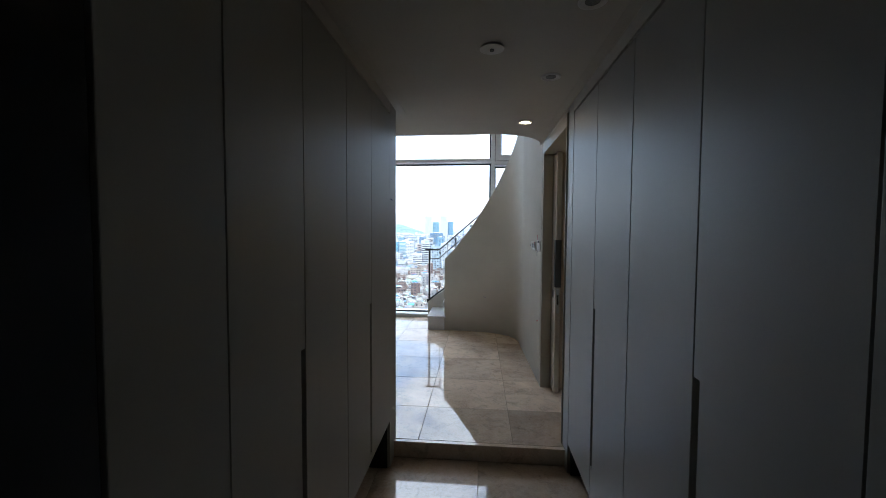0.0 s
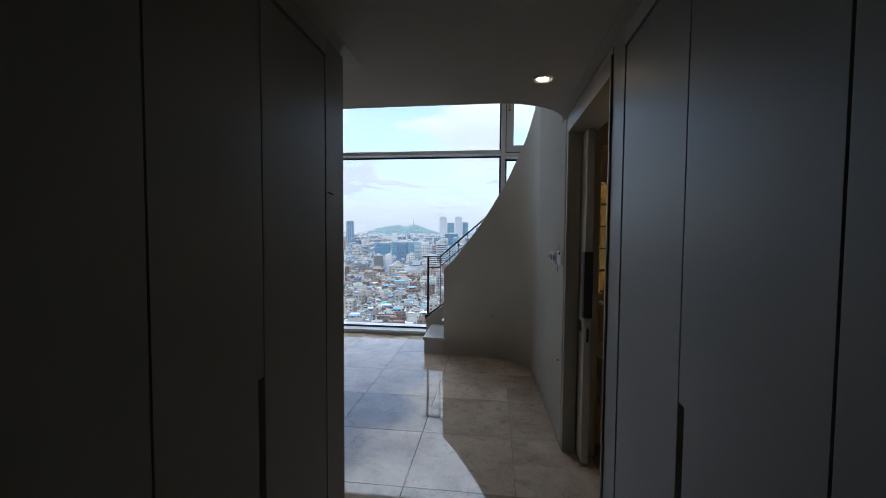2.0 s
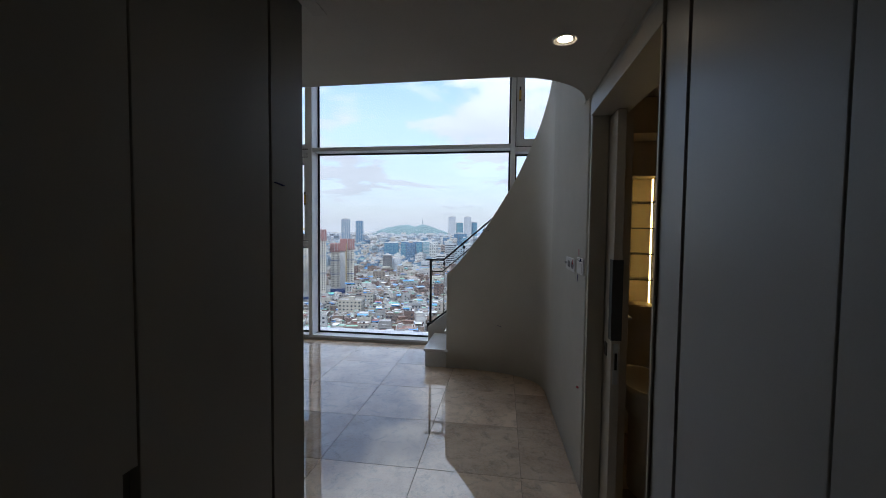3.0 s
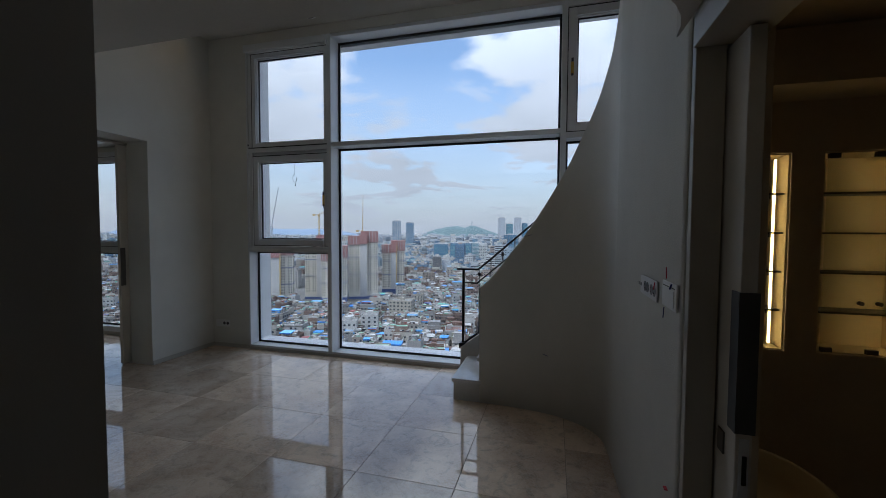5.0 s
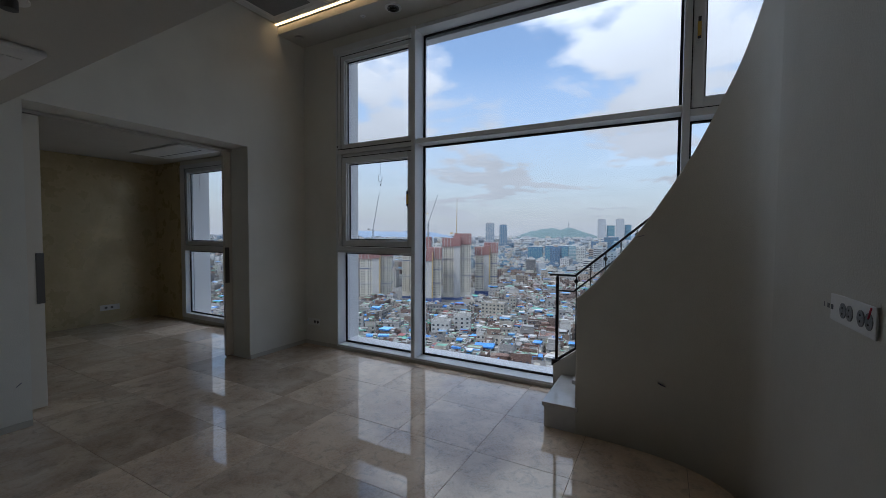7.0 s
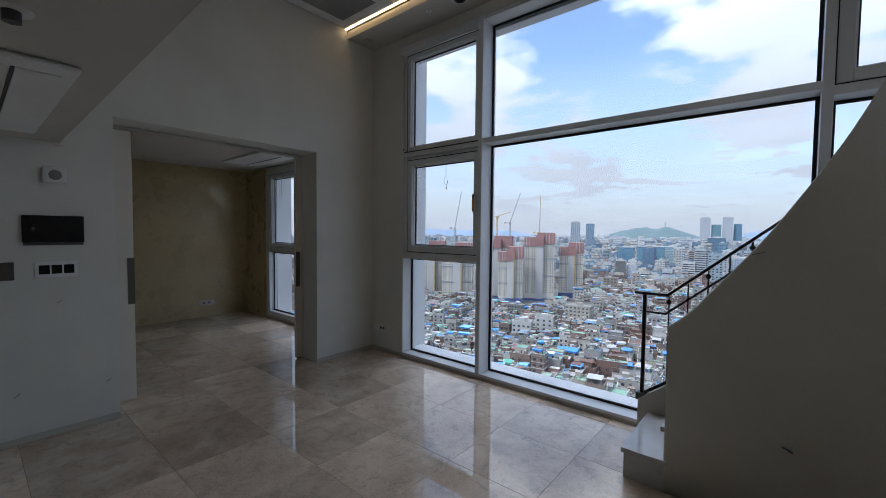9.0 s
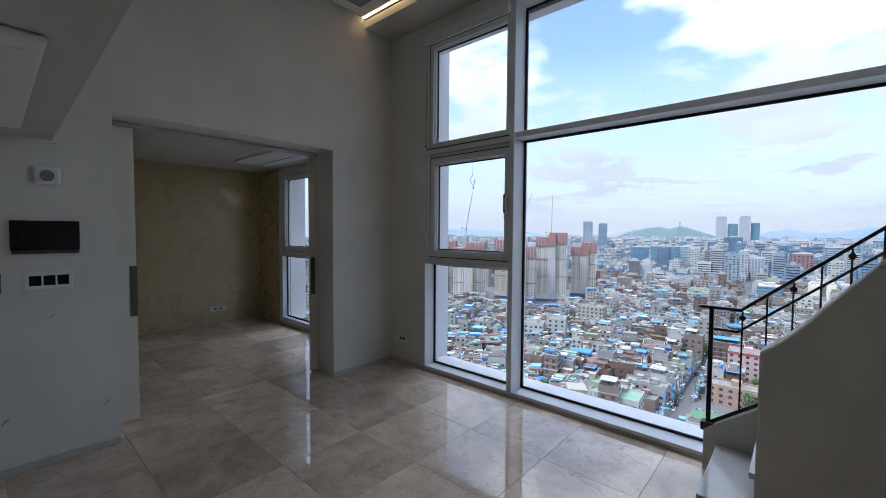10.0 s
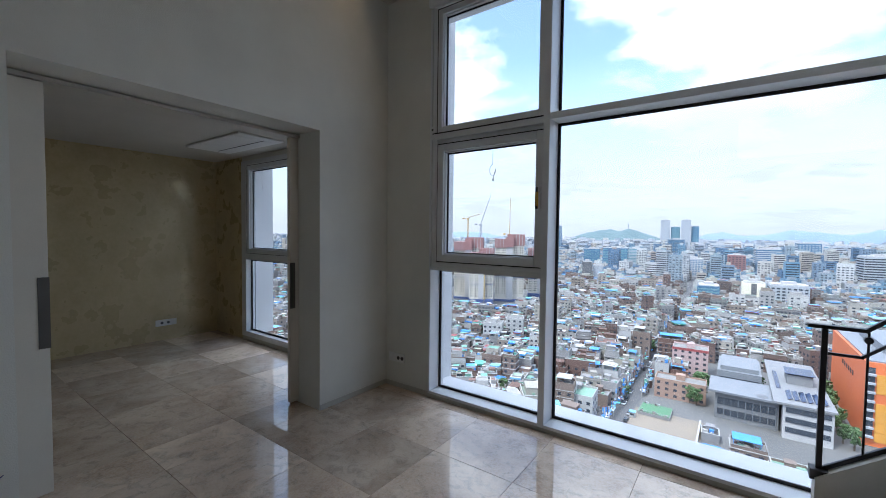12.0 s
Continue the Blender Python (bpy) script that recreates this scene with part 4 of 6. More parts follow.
def palette(name, colors, rough=0.85, scale=0.15):
    """Each loose piece of one mesh takes one colour out of a row, with grime on it."""
    m = bpy.data.materials.new(name)
    m.use_nodes = True
    nt = m.node_tree
    L, N = nt.links.new, nt.nodes.new
    b = nt.nodes["Principled BSDF"]
    b.inputs["Roughness"].default_value = rough
    geo = N("ShaderNodeNewGeometry")
    ramp = N("ShaderNodeValToRGB")
    ramp.color_ramp.interpolation = "CONSTANT"
    els = ramp.color_ramp.elements
    for i, c in enumerate(colors):
        e = els[i] if i < 2 else els.new(i / len(colors))
        e.position = i / len(colors)
        e.color = (*c, 1)
    L(geo.outputs["Random Per Island"], ramp.inputs[0])
    noise_n = N("ShaderNodeTexNoise")
    noise_n.inputs["Scale"].default_value, noise_n.inputs["Detail"].default_value = scale, 5
    co = N("ShaderNodeTexCoord")
    L(co.outputs["Object"], noise_n.inputs["Vector"])
    mr = N("ShaderNodeMapRange")
    mr.inputs[1].default_value, mr.inputs[2].default_value, mr.inputs[3].default_value, mr.inputs[4].default_value = 0.3, 0.7, 1.12, 0.82
    L(noise_n.outputs["Fac"], mr.inputs[0])
    hsv = N("ShaderNodeHueSaturation")
    L(mr.outputs[0], hsv.inputs["Value"])
    L(ramp.outputs[0], hsv.inputs["Color"])
    L(hsv.outputs[0], b.inputs["Base Color"])
    return m


WALLS = [(0.361, 0.353, 0.336), (0.303, 0.291, 0.279), (0.279, 0.246, 0.213), (0.139, 0.094, 0.082), (0.344, 0.32, 0.279), (0.221, 0.213, 0.209), (0.18, 0.127, 0.107), (0.41, 0.402, 0.385), (0.238, 0.197, 0.164), (0.18, 0.172, 0.168), (0.131, 0.098, 0.086), (0.32, 0.312, 0.303)]
ROOFS = [(0.30, 0.29, 0.275), (0.19, 0.34, 0.26), (0.20, 0.195, 0.185), (0.14, 0.30, 0.23), (0.36, 0.35, 0.33), (0.24, 0.33, 0.25), (0.16, 0.155, 0.15), (0.42, 0.41, 0.395), (0.20, 0.115, 0.095), (0.26, 0.25, 0.23), (0.17, 0.145, 0.125)]
SHEDS = [(0.05, 0.22, 0.55), (0.08, 0.28, 0.58), (0.44, 0.44, 0.43), (0.10, 0.34, 0.26), (0.04, 0.18, 0.48), (0.48, 0.48, 0.47), (0.22, 0.07, 0.065), (0.16, 0.38, 0.62)]
OFFICES = [(0.40, 0.405, 0.405), (0.160, 0.216, 0.280), (0.42, 0.40, 0.37), (0.096, 0.160, 0.240), (0.47, 0.47, 0.46), (0.336, 0.352, 0.368), (0.240, 0.288, 0.320), (0.36, 0.32, 0.275), (0.43, 0.43, 0.42), (0.128, 0.224, 0.304), (0.27, 0.215, 0.19)]
FLATS = [(0.46, 0.465, 0.475), (0.42, 0.43, 0.45), (0.49, 0.485, 0.475), (0.37, 0.39, 0.42), (0.45, 0.43, 0.40), (0.32, 0.36, 0.40), (0.24, 0.27, 0.31)]
HOUSEWALL, HOUSEROOF, SHEDROOF = palette("house_walls", WALLS), palette("house_roofs", ROOFS), palette("shed_roofs", SHEDS, 0.6)
OFFICEWALL, FLATWALL = palette("office_walls", OFFICES, 0.6), palette("flat_walls", FLATS, 0.8)


class Bulk:
    """Gathers faces of many buildings for one mesh."""

    def __init__(self):
        self.v, self.f, self.m = [], [], []

    def quad(self, pts, mat):
        n = len(self.v)
        self.v.extend(pts)
        self.f.append(tuple(range(n, n + len(pts))))
        self.m.append(mat)

    def block(self, cx, cy, rot, w, d, z0, z1, side, top, parapet=0.0, coping=None):
        c, s = math.cos(rot), math.sin(rot)
        P = lambda u, v, z: (cx + u * c - v * s, cy + u * s + v * c, z)
        cor = ((-w / 2, -d / 2), (w / 2, -d / 2), (w / 2, d / 2), (-w / 2, d / 2))
        n = len(self.v)
        self.v.extend([P(u, v, z0) for u, v in cor] + [P(u, v, z1) for u, v in cor])
        for k in range(4):
            self.f.append((n + k, n + (k + 1) % 4, n + 4 + (k + 1) % 4, n + 4 + k))
            self.m.append(side)
        if parapet:
            t = 0.25
            inn = ((-w / 2 + t, -d / 2 + t), (w / 2 - t, -d / 2 + t), (w / 2 - t, d / 2 - t), (-w / 2 + t, d / 2 - t))
            self.v.extend([P(u, v, z1) for u, v in inn] + [P(u, v, z1 - parapet) for u, v in inn])
            for k in range(4):
                q = (k + 1) % 4
                self.f.extend([(n + 4 + k, n + 4 + q, n + 8 + q, n + 8 + k), (n + 8 + k, n + 8 + q, n + 12 + q, n + 12 + k)])
                self.m.extend([side, side])
            self.quad([P(u, v, z1 - parapet) for u, v in inn], top)
            if coping is not None:
                g, zc = 0.12, z1 + 0.12
                out = [(u + (g if u > 0 else -g), v + (g if v > 0 else -g)) for u, v in cor]
                for k in range(4):
                    q = (k + 1) % 4
                    self.quad([P(*out[k], zc), P(*out[q], zc), P(*inn[q], zc), P(*inn[k], zc)], coping)
                    self.quad([P(*out[k], zc - 0.3), P(*out[q], zc - 0.3), P(*out[q], zc), P(*out[k], zc)], coping)
        else:
            self.quad([P(u, v, z1) for u, v in cor], top)

    def windows(self, cx, cy, rot, w, d, z0, z1, mat, step=2.6, ww=1.4, wh=1.3, floor=3.0, band=False, sides=(0, 1, 3)):
        c, s = math.cos(rot), math.sin(rot)
        P = lambda u, v, z: (cx + u * c - v * s, cy + u * s + v * c, z)
        e = 0.06
        rows = int((z1 - z0 - 0.8) / floor)
        for side in sides:
            ln = w if side in (0, 2) else d
            n = 1 if band else max(1, int((ln - 0.8) / step))
            for r in range(rows):
                za = z0 + 1.0 + r * floor
                for i in range(n):
                    if not band and random.random() < 0.12:
                        continue
                    m = (i + 0.5) / n * ln - ln / 2
                    hw = ln / 2 - 0.6 if band else ww / 2
                    a, b = m - hw, m + hw
                    if side == 0:
                        pts = [(a, -d / 2 - e), (b, -d / 2 - e)]
                    elif side == 1:
                        pts = [(w / 2 + e, a), (w / 2 + e, b)]
                    else:
                        pts = [(-w / 2 - e, b), (-w / 2 - e, a)]
                    self.quad([P(*pts[0], za), P(*pts[1], za), P(*pts[1], za + wh), P(*pts[0], za + wh)], mat)

    def make(self, name, mats, label, category):
        me = bpy.data.meshes.new(name)
        me.from_pydata(self.v, [], self.f)
        me.polygons.foreach_set("material_index", self.m)
        for m in mats:
            me.materials.append(m)
        return tagged(new(name, me), label, category, kind="stuff")


def road_x(y):
    return -36 - max(0, y - 200) * 0.022 - max(0, y - 500) * 0.02


RESERVED = ((-30, -5, 222, 240), (-27, -8, 266, 290), (-46, -32, 166, 186), (-345, -178, 352, 545), (-9, 85, 100, 306), (-34, -8, 100, 222))


def free(x, y, r):
    if any(a - r < x < b + r and c - r < y < d + r for a, b, c, d in RESERVED):
        return False
    if abs(x - road_x(y)) < 2.9 + r:
        return False
    if abs(y - 640 - 0.1 * x) < 10 + r or abs(y - 1010 + 0.12 * x) < 12 + r:
        return False
    ang = math.degrees(math.atan2(x, y))
    return -66 < ang < 17


bm = boxes((-4900, 4900, 0.6, 4950, GZ - 1, GZ))
solid("ground", bm, GROUND, "grey city ground far below the window", "ground", kind=S)
bm = bmesh.new()
ys = list(range(60, 2000, 40))
L_ = [bm.verts.new((road_x(y) - 3.4, y, GZ + 0.05)) for y in ys]
R_ = [bm.verts.new((road_x(y) + 3.4, y, GZ + 0.05)) for y in ys]
for i in range(len(ys) - 1):
    bm.faces.new((L_[i], R_[i], R_[i + 1], L_[i + 1]))
solid("road", bm, ASPHALT, "long straight grey street between low houses", "road", kind=S)
solid("pavement", boxes((-33, -6, 160, 204, GZ, GZ + 0.3)), CONCRETE_YARD, "bare sandy yard between houses", "yard", kind=S)


def near_house(x, y, w, d, h, rot, hut, shed, wall_mat, roof_mat, kind_label):
    """A low flat-roofed house with parapet, stair hut, windows and perhaps a coloured shed roof."""
    o = thing("house", kind_label, "house", "low houses", at=(x, y, GZ))
    o.rotation_euler = (0, 0, rot)

    def local(name, bm, mat, label=""):
        ob = new(name, mesh_of(name, bm, mat))
        ob.parent = o
        return tagged(ob, label)
    t = 0.25
    a, b = w / 2, d / 2
    local("wall", boxes((-a, a, -b, -b + t, 0, h), (-a, a, b - t, b, 0, h), (-a, -a + t, -b + t, b - t, 0, h), (a - t, a, -b + t, b - t, 0, h)), wall_mat)
    local("roof", boxes((-a + t, a - t, -b + t, b - t, h - 1.1, h - 0.85)), roof_mat)
    hx, hy = hut
    local("roof_hut", boxes((hx - 1.4, hx + 1.4, hy - 1.5, hy + 1.5, h - 0.85, h + 1.7), (hx - 1.6, hx + 1.6, hy - 1.7, hy + 1.7, h + 1.7, h + 1.9)), wall_mat)
    if shed:
        sm, fx = shed
        bmm = boxes((-a * 0.9, a * 0.5 * fx, -b * 0.9, b * 0.8, h + 1.9, h + 2.05))
        for px in (-a * 0.85, a * 0.45 * fx):
            for py in (-b * 0.85, b * 0.75):
                box(bmm, px - 0.08, px + 0.08, py - 0.08, py + 0.08, h - 0.85, h + 1.9)
        local("shed_roof", bmm, sm, "painted sheet roof on posts")
    if random.random() < 0.4:
        u, v = a * 0.62, b * 0.6
        local("upper_floor", boxes((-u - 0.6, u - 0.6, -v + 0.8, v + 0.8, h - 0.85, h + 2.0), (-u - 0.8, u - 0.4, -v + 0.6, v + 1.0, h + 2.0, h + 2.25)), wall_mat)
    for k in range(random.randint(4, 8)):
        cx, cy = random.uniform(-a + 1.2, a - 1.2), random.uniform(-b + 1, 0)
        s2 = random.uniform(0.25, 0.85)
        local("roof_box", boxes((cx - s2, cx + s2, cy - s2 * 0.7, cy + s2 * 0.7, h - 0.85, h - 0.85 + s2 * 1.4)), random.choice(NEAR_ROOFS + NEAR_WALLS[:3] + SHED_MATS[:2]))
    if random.random() < 0.5:
        local("water_tank", cyl(bmesh.new(), (random.uniform(-a + 1.5, a - 1.5), random.uniform(-b + 1.2, b - 1.2), h), 0.8, 1.7, seg=12), random.choice(SHED_MATS[:2]), "plastic water tank")
    floors = int((h - 1) / 3)
    if random.random() < 0.7:
        e = random.uniform(0.12, 0.5)
        for r in range(1, floors + 1):
            local("ledge", boxes((-a - e, a + e, -b - e, b + e, r * 3 + 0.1, r * 3 + 0.32)), random.choice((NEAR_WALLS[0], wall_mat, NEAR_WALLS[5])))
    local("coping", boxes((-a - 0.1, a + 0.1, -b - 0.1, -b + t + 0.05, h, h + 0.14), (-a - 0.1, a + 0.1, b - t - 0.05, b + 0.1, h, h + 0.14), (-a - 0.1, -a + t + 0.05, -b + t + 0.05, b - t - 0.05, h, h + 0.14), (a - t - 0.05, a + 0.1, -b + t + 0.05, b - t - 0.05, h, h + 0.14)), random.choice((NEAR_WALLS[0], NEAR_WALLS[2], wall_mat)))
    for side in (0, 1, 3):
        ln = w if side == 0 else d
        n = max(1, int((ln - 1) / 2.9))
        for r in range(floors):
            for i in range(n):
                if random.random() < 0.15:
                    continue
                m = (i + 0.5) / n * ln - ln / 2
                win = new("window", WINDOW_MESH)
                win.parent = o
                win.location = ((m, -b - 0.02, 1.0 + r * 3) if side == 0 else (a + 0.02, m, 1.0 + r * 3) if side == 1 else (-a - 0.02, m, 1.0 + r * 3))
                win.rotation_euler = (0, 0, {0: 0, 1: radians(90), 3: radians(-90)}[side])


bm = boxes((-0.75, 0.75, -0.04, 0.04, 0, 1.3))
WINDOW_MESH = mesh_of("window", bm, CITYGLASS)
NEAR_WALLS = [material("house_wall_" + n, c, 0.85, scale=0.25, fine=3) for n, c in (("white", (0.389, 0.383, 0.369)), ("cream", (0.329, 0.302, 0.255)), ("grey", (0.228, 0.221, 0.218)), ("brick", (0.141, 0.084, 0.067)), ("brown", (0.187, 0.141, 0.117)), ("pale", (0.295, 0.282, 0.275)))]
NEAR_ROOFS = [material("roof_" + n, c, 0.85, second=s2, scale=0.3, fine=2) for n, c, s2 in (("green", (0.17, 0.32, 0.23), (0.20, 0.29, 0.225)), ("concrete", (0.230, 0.223, 0.209), (0.166, 0.158, 0.151)), ("light", (0.302, 0.295, 0.288), (0.230, 0.223, 0.216)), ("dull_green", (0.180, 0.230, 0.180), (0.151, 0.180, 0.151)), ("rust", (0.20, 0.105, 0.085), (0.15, 0.085, 0.07)), ("mint", (0.21, 0.37, 0.29), (0.17, 0.30, 0.24)), ("dark", (0.12, 0.115, 0.11), (0.085, 0.08, 0.078)))]
SHED_MATS = [material("sheet_roof_" + n, c, 0.55, scale=0.5, fine=4) for n, c in (("blue", (0.06, 0.25, 0.60)), ("light", (0.36, 0.36, 0.355)), ("red", (0.30, 0.07, 0.07)), ("pale_blue", (0.16, 0.36, 0.5)))]


def houses():
    rnd = random.Random(11)
    bulk = Bulk()
    near = 0
    for district, (ax, ay, bx, by, rot0) in enumerate(((-900, 90, -46, 700, 0.20), (-46, 90, 240, 700, 0.03))):
        y = ay
        while y < by:
            x = ax
            step_y = 8.9 + 3.5 * (y > 420)
            while x < bx:
                lot = 8.9 + 3.6 * (y > 420)
                px, py = x + rnd.uniform(-2, 2), y + rnd.uniform(-2, 2) + (x - ax) * 0.0
                x += lot
                w, d = rnd.uniform(0.72, 0.97) * lot, rnd.uniform(0.74, 0.98) * step_y
                if math.hypot(px, py) < 118 or not free(px, py, 4.2):
                    continue
                h = rnd.choice((5, 6.5, 7, 7.5, 9.5, 9.5, 10, 10, 12.5, 12.5, 13)) + rnd.uniform(-0.5, 0.5)
                if rnd.random() < 0.02:
                    h = rnd.uniform(15, 20)
                if math.hypot(px, py) > 420 and rnd.random() < 0.05:
                    h = rnd.uniform(16, 28)
                if rnd.random() < 0.10:
                    w, d, h = w * rnd.uniform(1.3, 2.0), d * rnd.uniform(1.2, 1.6), rnd.uniform(11, 18)
                elif rnd.random() < 0.3:
                    w, d = (w * 1.35, d) if rnd.random() < 0.5 else (w, d * 1.3)
                rot = rot0 + rnd.gauss(0, 0.05) + (0.35 if math.sin(px * 0.013 + py * 0.021) > 0.55 else 0)
                hut = (rnd.uniform(-0.3, 0.3) * w, rnd.uniform(0.05, 0.25) * d)
                shed_roll = rnd.random()
                if py < 300 and -82 < px < 90 and near < 150:
                    near += 1
                    wm = rnd.choice(NEAR_WALLS)
                    rm = rnd.choice(NEAR_ROOFS)
                    shed = (rnd.choice(SHED_MATS[:1] * 3 + SHED_MATS[1:2] * 2 + SHED_MATS[3:]), rnd.uniform(0.4, 1.6)) if shed_roll < 0.4 else None
                    word = {"white": "white", "cream": "cream", "grey": "grey", "brick": "red brick", "brown": "brown", "pale": "pale grey"}[wm.name.split("_")[2]]
                    roofw = rm.name[5:].replace("_", " ")
                    near_house(px, py, w, d, h, rot, hut, shed, wm, rm, f"{word} house with flat {roofw} roof" + (" and shed" if shed else ""))
                    continue
                bulk.block(px, py, rot, w, d, GZ, GZ + h, 0, 1, 0.9, rnd.choice((4, 4, 5, None)))
                if py < 480 and rnd.random() < 0.65:
                    e = rnd.uniform(0.2, 0.9)
                    for r in range(1, int((h - 1) / 3) + 1):
                        bulk.block(px, py, rot, w + e, d + e, GZ + r * 3 + 0.1, GZ + r * 3 + 0.35, 0, 1)
                if rnd.random() < 0.35:
                    bulk.block(px - w * 0.1, py + d * 0.12, rot, w * 0.62, d * 0.6, GZ + h - 0.9, GZ + h + 2.6, 0, 1, 0.5)
                bulk.block(px + hut[0] * 0.7, py + hut[1], rot, 3.2, 3.4, GZ + h - 0.9, GZ + h + 1.8, 0, 1)
                if shed_roll < 0.30:
                    bulk.block(px - w * 0.12, py - d * 0.08, rot, w * rnd.uniform(0.45, 0.85), d * rnd.uniform(0.45, 0.8), GZ + h + 1.0, GZ + h + 1.9, 2, 2)
                if py < 480:
                    for k in range(8):
                        bulk.block(px + rnd.uniform(-0.38, 0.38) * w, py + rnd.uniform(-0.35, 0.1) * d, rot, rnd.uniform(0.7, 3.5), rnd.uniform(0.7, 2.2), GZ + h - 0.9, GZ + h + rnd.uniform(0.2, 1.4), rnd.choice((0, 0, 1, 2, 3)), rnd.choice((0, 1, 1, 4)))
                if py < 480:
                    bulk.windows(px, py, rot, w, d, GZ, GZ + h, 3)
                else:
                    bulk.windows(px, py, rot, w, d, GZ, GZ + h, 3, step=3.6, ww=2.0, sides=(0, 1))
            y += step_y
    bulk.make("low_houses", (HOUSEWALL, HOUSEROOF, SHEDROOF, CITYGLASS, NEAR_WALLS[0], NEAR_WALLS[3]), "dense low houses with grey, green and blue roofs", "houses")


def midtown():
    rnd = random.Random(5)
    bulk = Bulk()
    for y0, y1, lot, lo, hi, tall in ((705, 1150, 24, 7, 20, 0.11), (1150, 1900, 32, 10, 28, 0.12)):
        y = y0
        while y < y1:
            x = -y1 * 1.9
            while x < 560:
                px, py = x + rnd.uniform(-5, 5), y + rnd.uniform(-5, 5)
                x += lot
                if not free(px, py, 8):
                    continue
                h = rnd.uniform(lo, hi)
                glassy = rnd.random() < 0.5
                # taller blocks gather beside the street and to its east
                boost = 1.7 if px > -230 and py > 820 else 0.25
                if rnd.random() < tall * boost:
                    h = rnd.uniform(26, 58)
                w, d = rnd.uniform(0.55, 0.85) * lot, rnd.uniform(0.5, 0.8) * lot
                rot = rnd.gauss(0.06, 0.12)
                bulk.block(px, py, rot, w, d, GZ, GZ + h, 0, 1, 1.0)
                bulk.block(px, py, rot, w * 0.35, d * 0.35, GZ + h - 1, GZ + h + 3.5, 0, 1)
                if h > 16:
                    bulk.windows(px, py, rot, w, d, GZ, GZ + h, 2, floor=3.8, wh=1.7, band=glassy, step=4.2, ww=2.6, sides=(0, 1))
                else:
                    bulk.windows(px, py, rot, w, d, GZ, GZ + h, 2, floor=3.5, wh=1.5, step=4.5, ww=2.6, sides=(0,))
            y += lot * 0.9
    bulk.make("midrise_blocks", (OFFICEWALL, HOUSEROOF, CITYGLASS), "pale and glassy mid-rise blocks of the middle distance", "buildings")
    bulk = Bulk()
    y = 1900
    while y < 4300:
        x = -y * 1.7
        while x < y * 0.33:
            px, py = x + rnd.uniform(-20, 20), y + rnd.uniform(-20, 20)
            x += 62 + (y - 1900) * 0.012
            h = rnd.choice((18, 26, 40, 50, 60, 66)) * rnd.uniform(0.85, 1.1) * (0.85 if y > 3000 else 0.8)
            w, d = rnd.uniform(22, 46), rnd.uniform(12, 20)
            rot = rnd.gauss(0.1, 0.4)
            bulk.block(px, py, rot, w, d, GZ, GZ + h, 0, 0)
            if y < 2700:
                bulk.windows(px, py, rot, w, d, GZ, GZ + h, 1, floor=6, wh=2.4, band=True, sides=(0,))
        y += 62 + (y - 1900) * 0.012
    bulk.make("far_flats", (FLATWALL, CITYGLASS), "far pale apartment slabs towards the horizon", "buildings")


houses()
midtown()

# ---- outside: single buildings that stand out ----
BEIGE = material("raw_beige_facade", (0.56, 0.515, 0.43), 0.8, second=(0.49, 0.455, 0.39), scale=0.05, fine=0.7)
GREYWALL = material("raw_grey_facade", (0.42, 0.41, 0.40), 0.8, scale=0.05, fine=0.7)
REDMESH = material("rust_red_screen", (0.23, 0.115, 0.11), 0.8, second=(0.30, 0.165, 0.155), scale=0.2, fine=1.5)
BLUENET = material("blue_safety_net", (0.045, 0.075, 0.19), 0.8, second=(0.08, 0.11, 0.22), scale=0.2, fine=1.5)
CRANE = material("yellow_crane_steel", (0.50, 0.36, 0.16), 0.5)
GLASSBLUE = material("blue_curtain_wall", (0.07, 0.14, 0.22), 0.2, second=(0.10, 0.19, 0.28), scale=0.05, fine=0.5)
GLASSTEAL = material("teal_curtain_wall", (0.13, 0.24, 0.28), 0.2, second=(0.18, 0.30, 0.33), scale=0.05, fine=0.5)
PALEPANEL = material("pale_tower_panels", (0.36, 0.375, 0.395), 0.6, scale=0.03, fine=0.3)
DARKTOWER = material("dark_grey_tower", (0.12, 0.12, 0.125), 0.5, scale=0.05, fine=0.5)
CREAMWALL = material("cream_facade", (0.70, 0.64, 0.50), 0.8, scale=0.05, fine=0.6)
ORANGE = material("orange_cladding", (0.62, 0.16, 0.05), 0.55, second=(0.52, 0.12, 0.045), scale=0.08, fine=1)
AMBER = material("amber_cladding", (0.60, 0.28, 0.045), 0.55, scale=0.08, fine=1)
SOLAR = material("solar_glass", (0.03, 0.045, 0.09), 0.15)
METALROOF = material("grey_metal_roof", (0.19, 0.20, 0.215), 0.45, scale=0.1, fine=1.5)
# distance haze is mixed into both hill colours, paler and bluer than the woods
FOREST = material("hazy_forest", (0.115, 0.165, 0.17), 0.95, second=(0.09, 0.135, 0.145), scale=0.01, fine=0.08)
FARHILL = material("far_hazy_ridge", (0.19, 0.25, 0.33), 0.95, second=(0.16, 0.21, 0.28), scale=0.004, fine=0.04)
TREELEAF = material("tree_leaves", (0.05, 0.10, 0.035), 0.8, second=(0.08, 0.13, 0.05), scale=1, fine=6)
BARK = material("tree_bark", (0.12, 0.09, 0.06), 0.9)


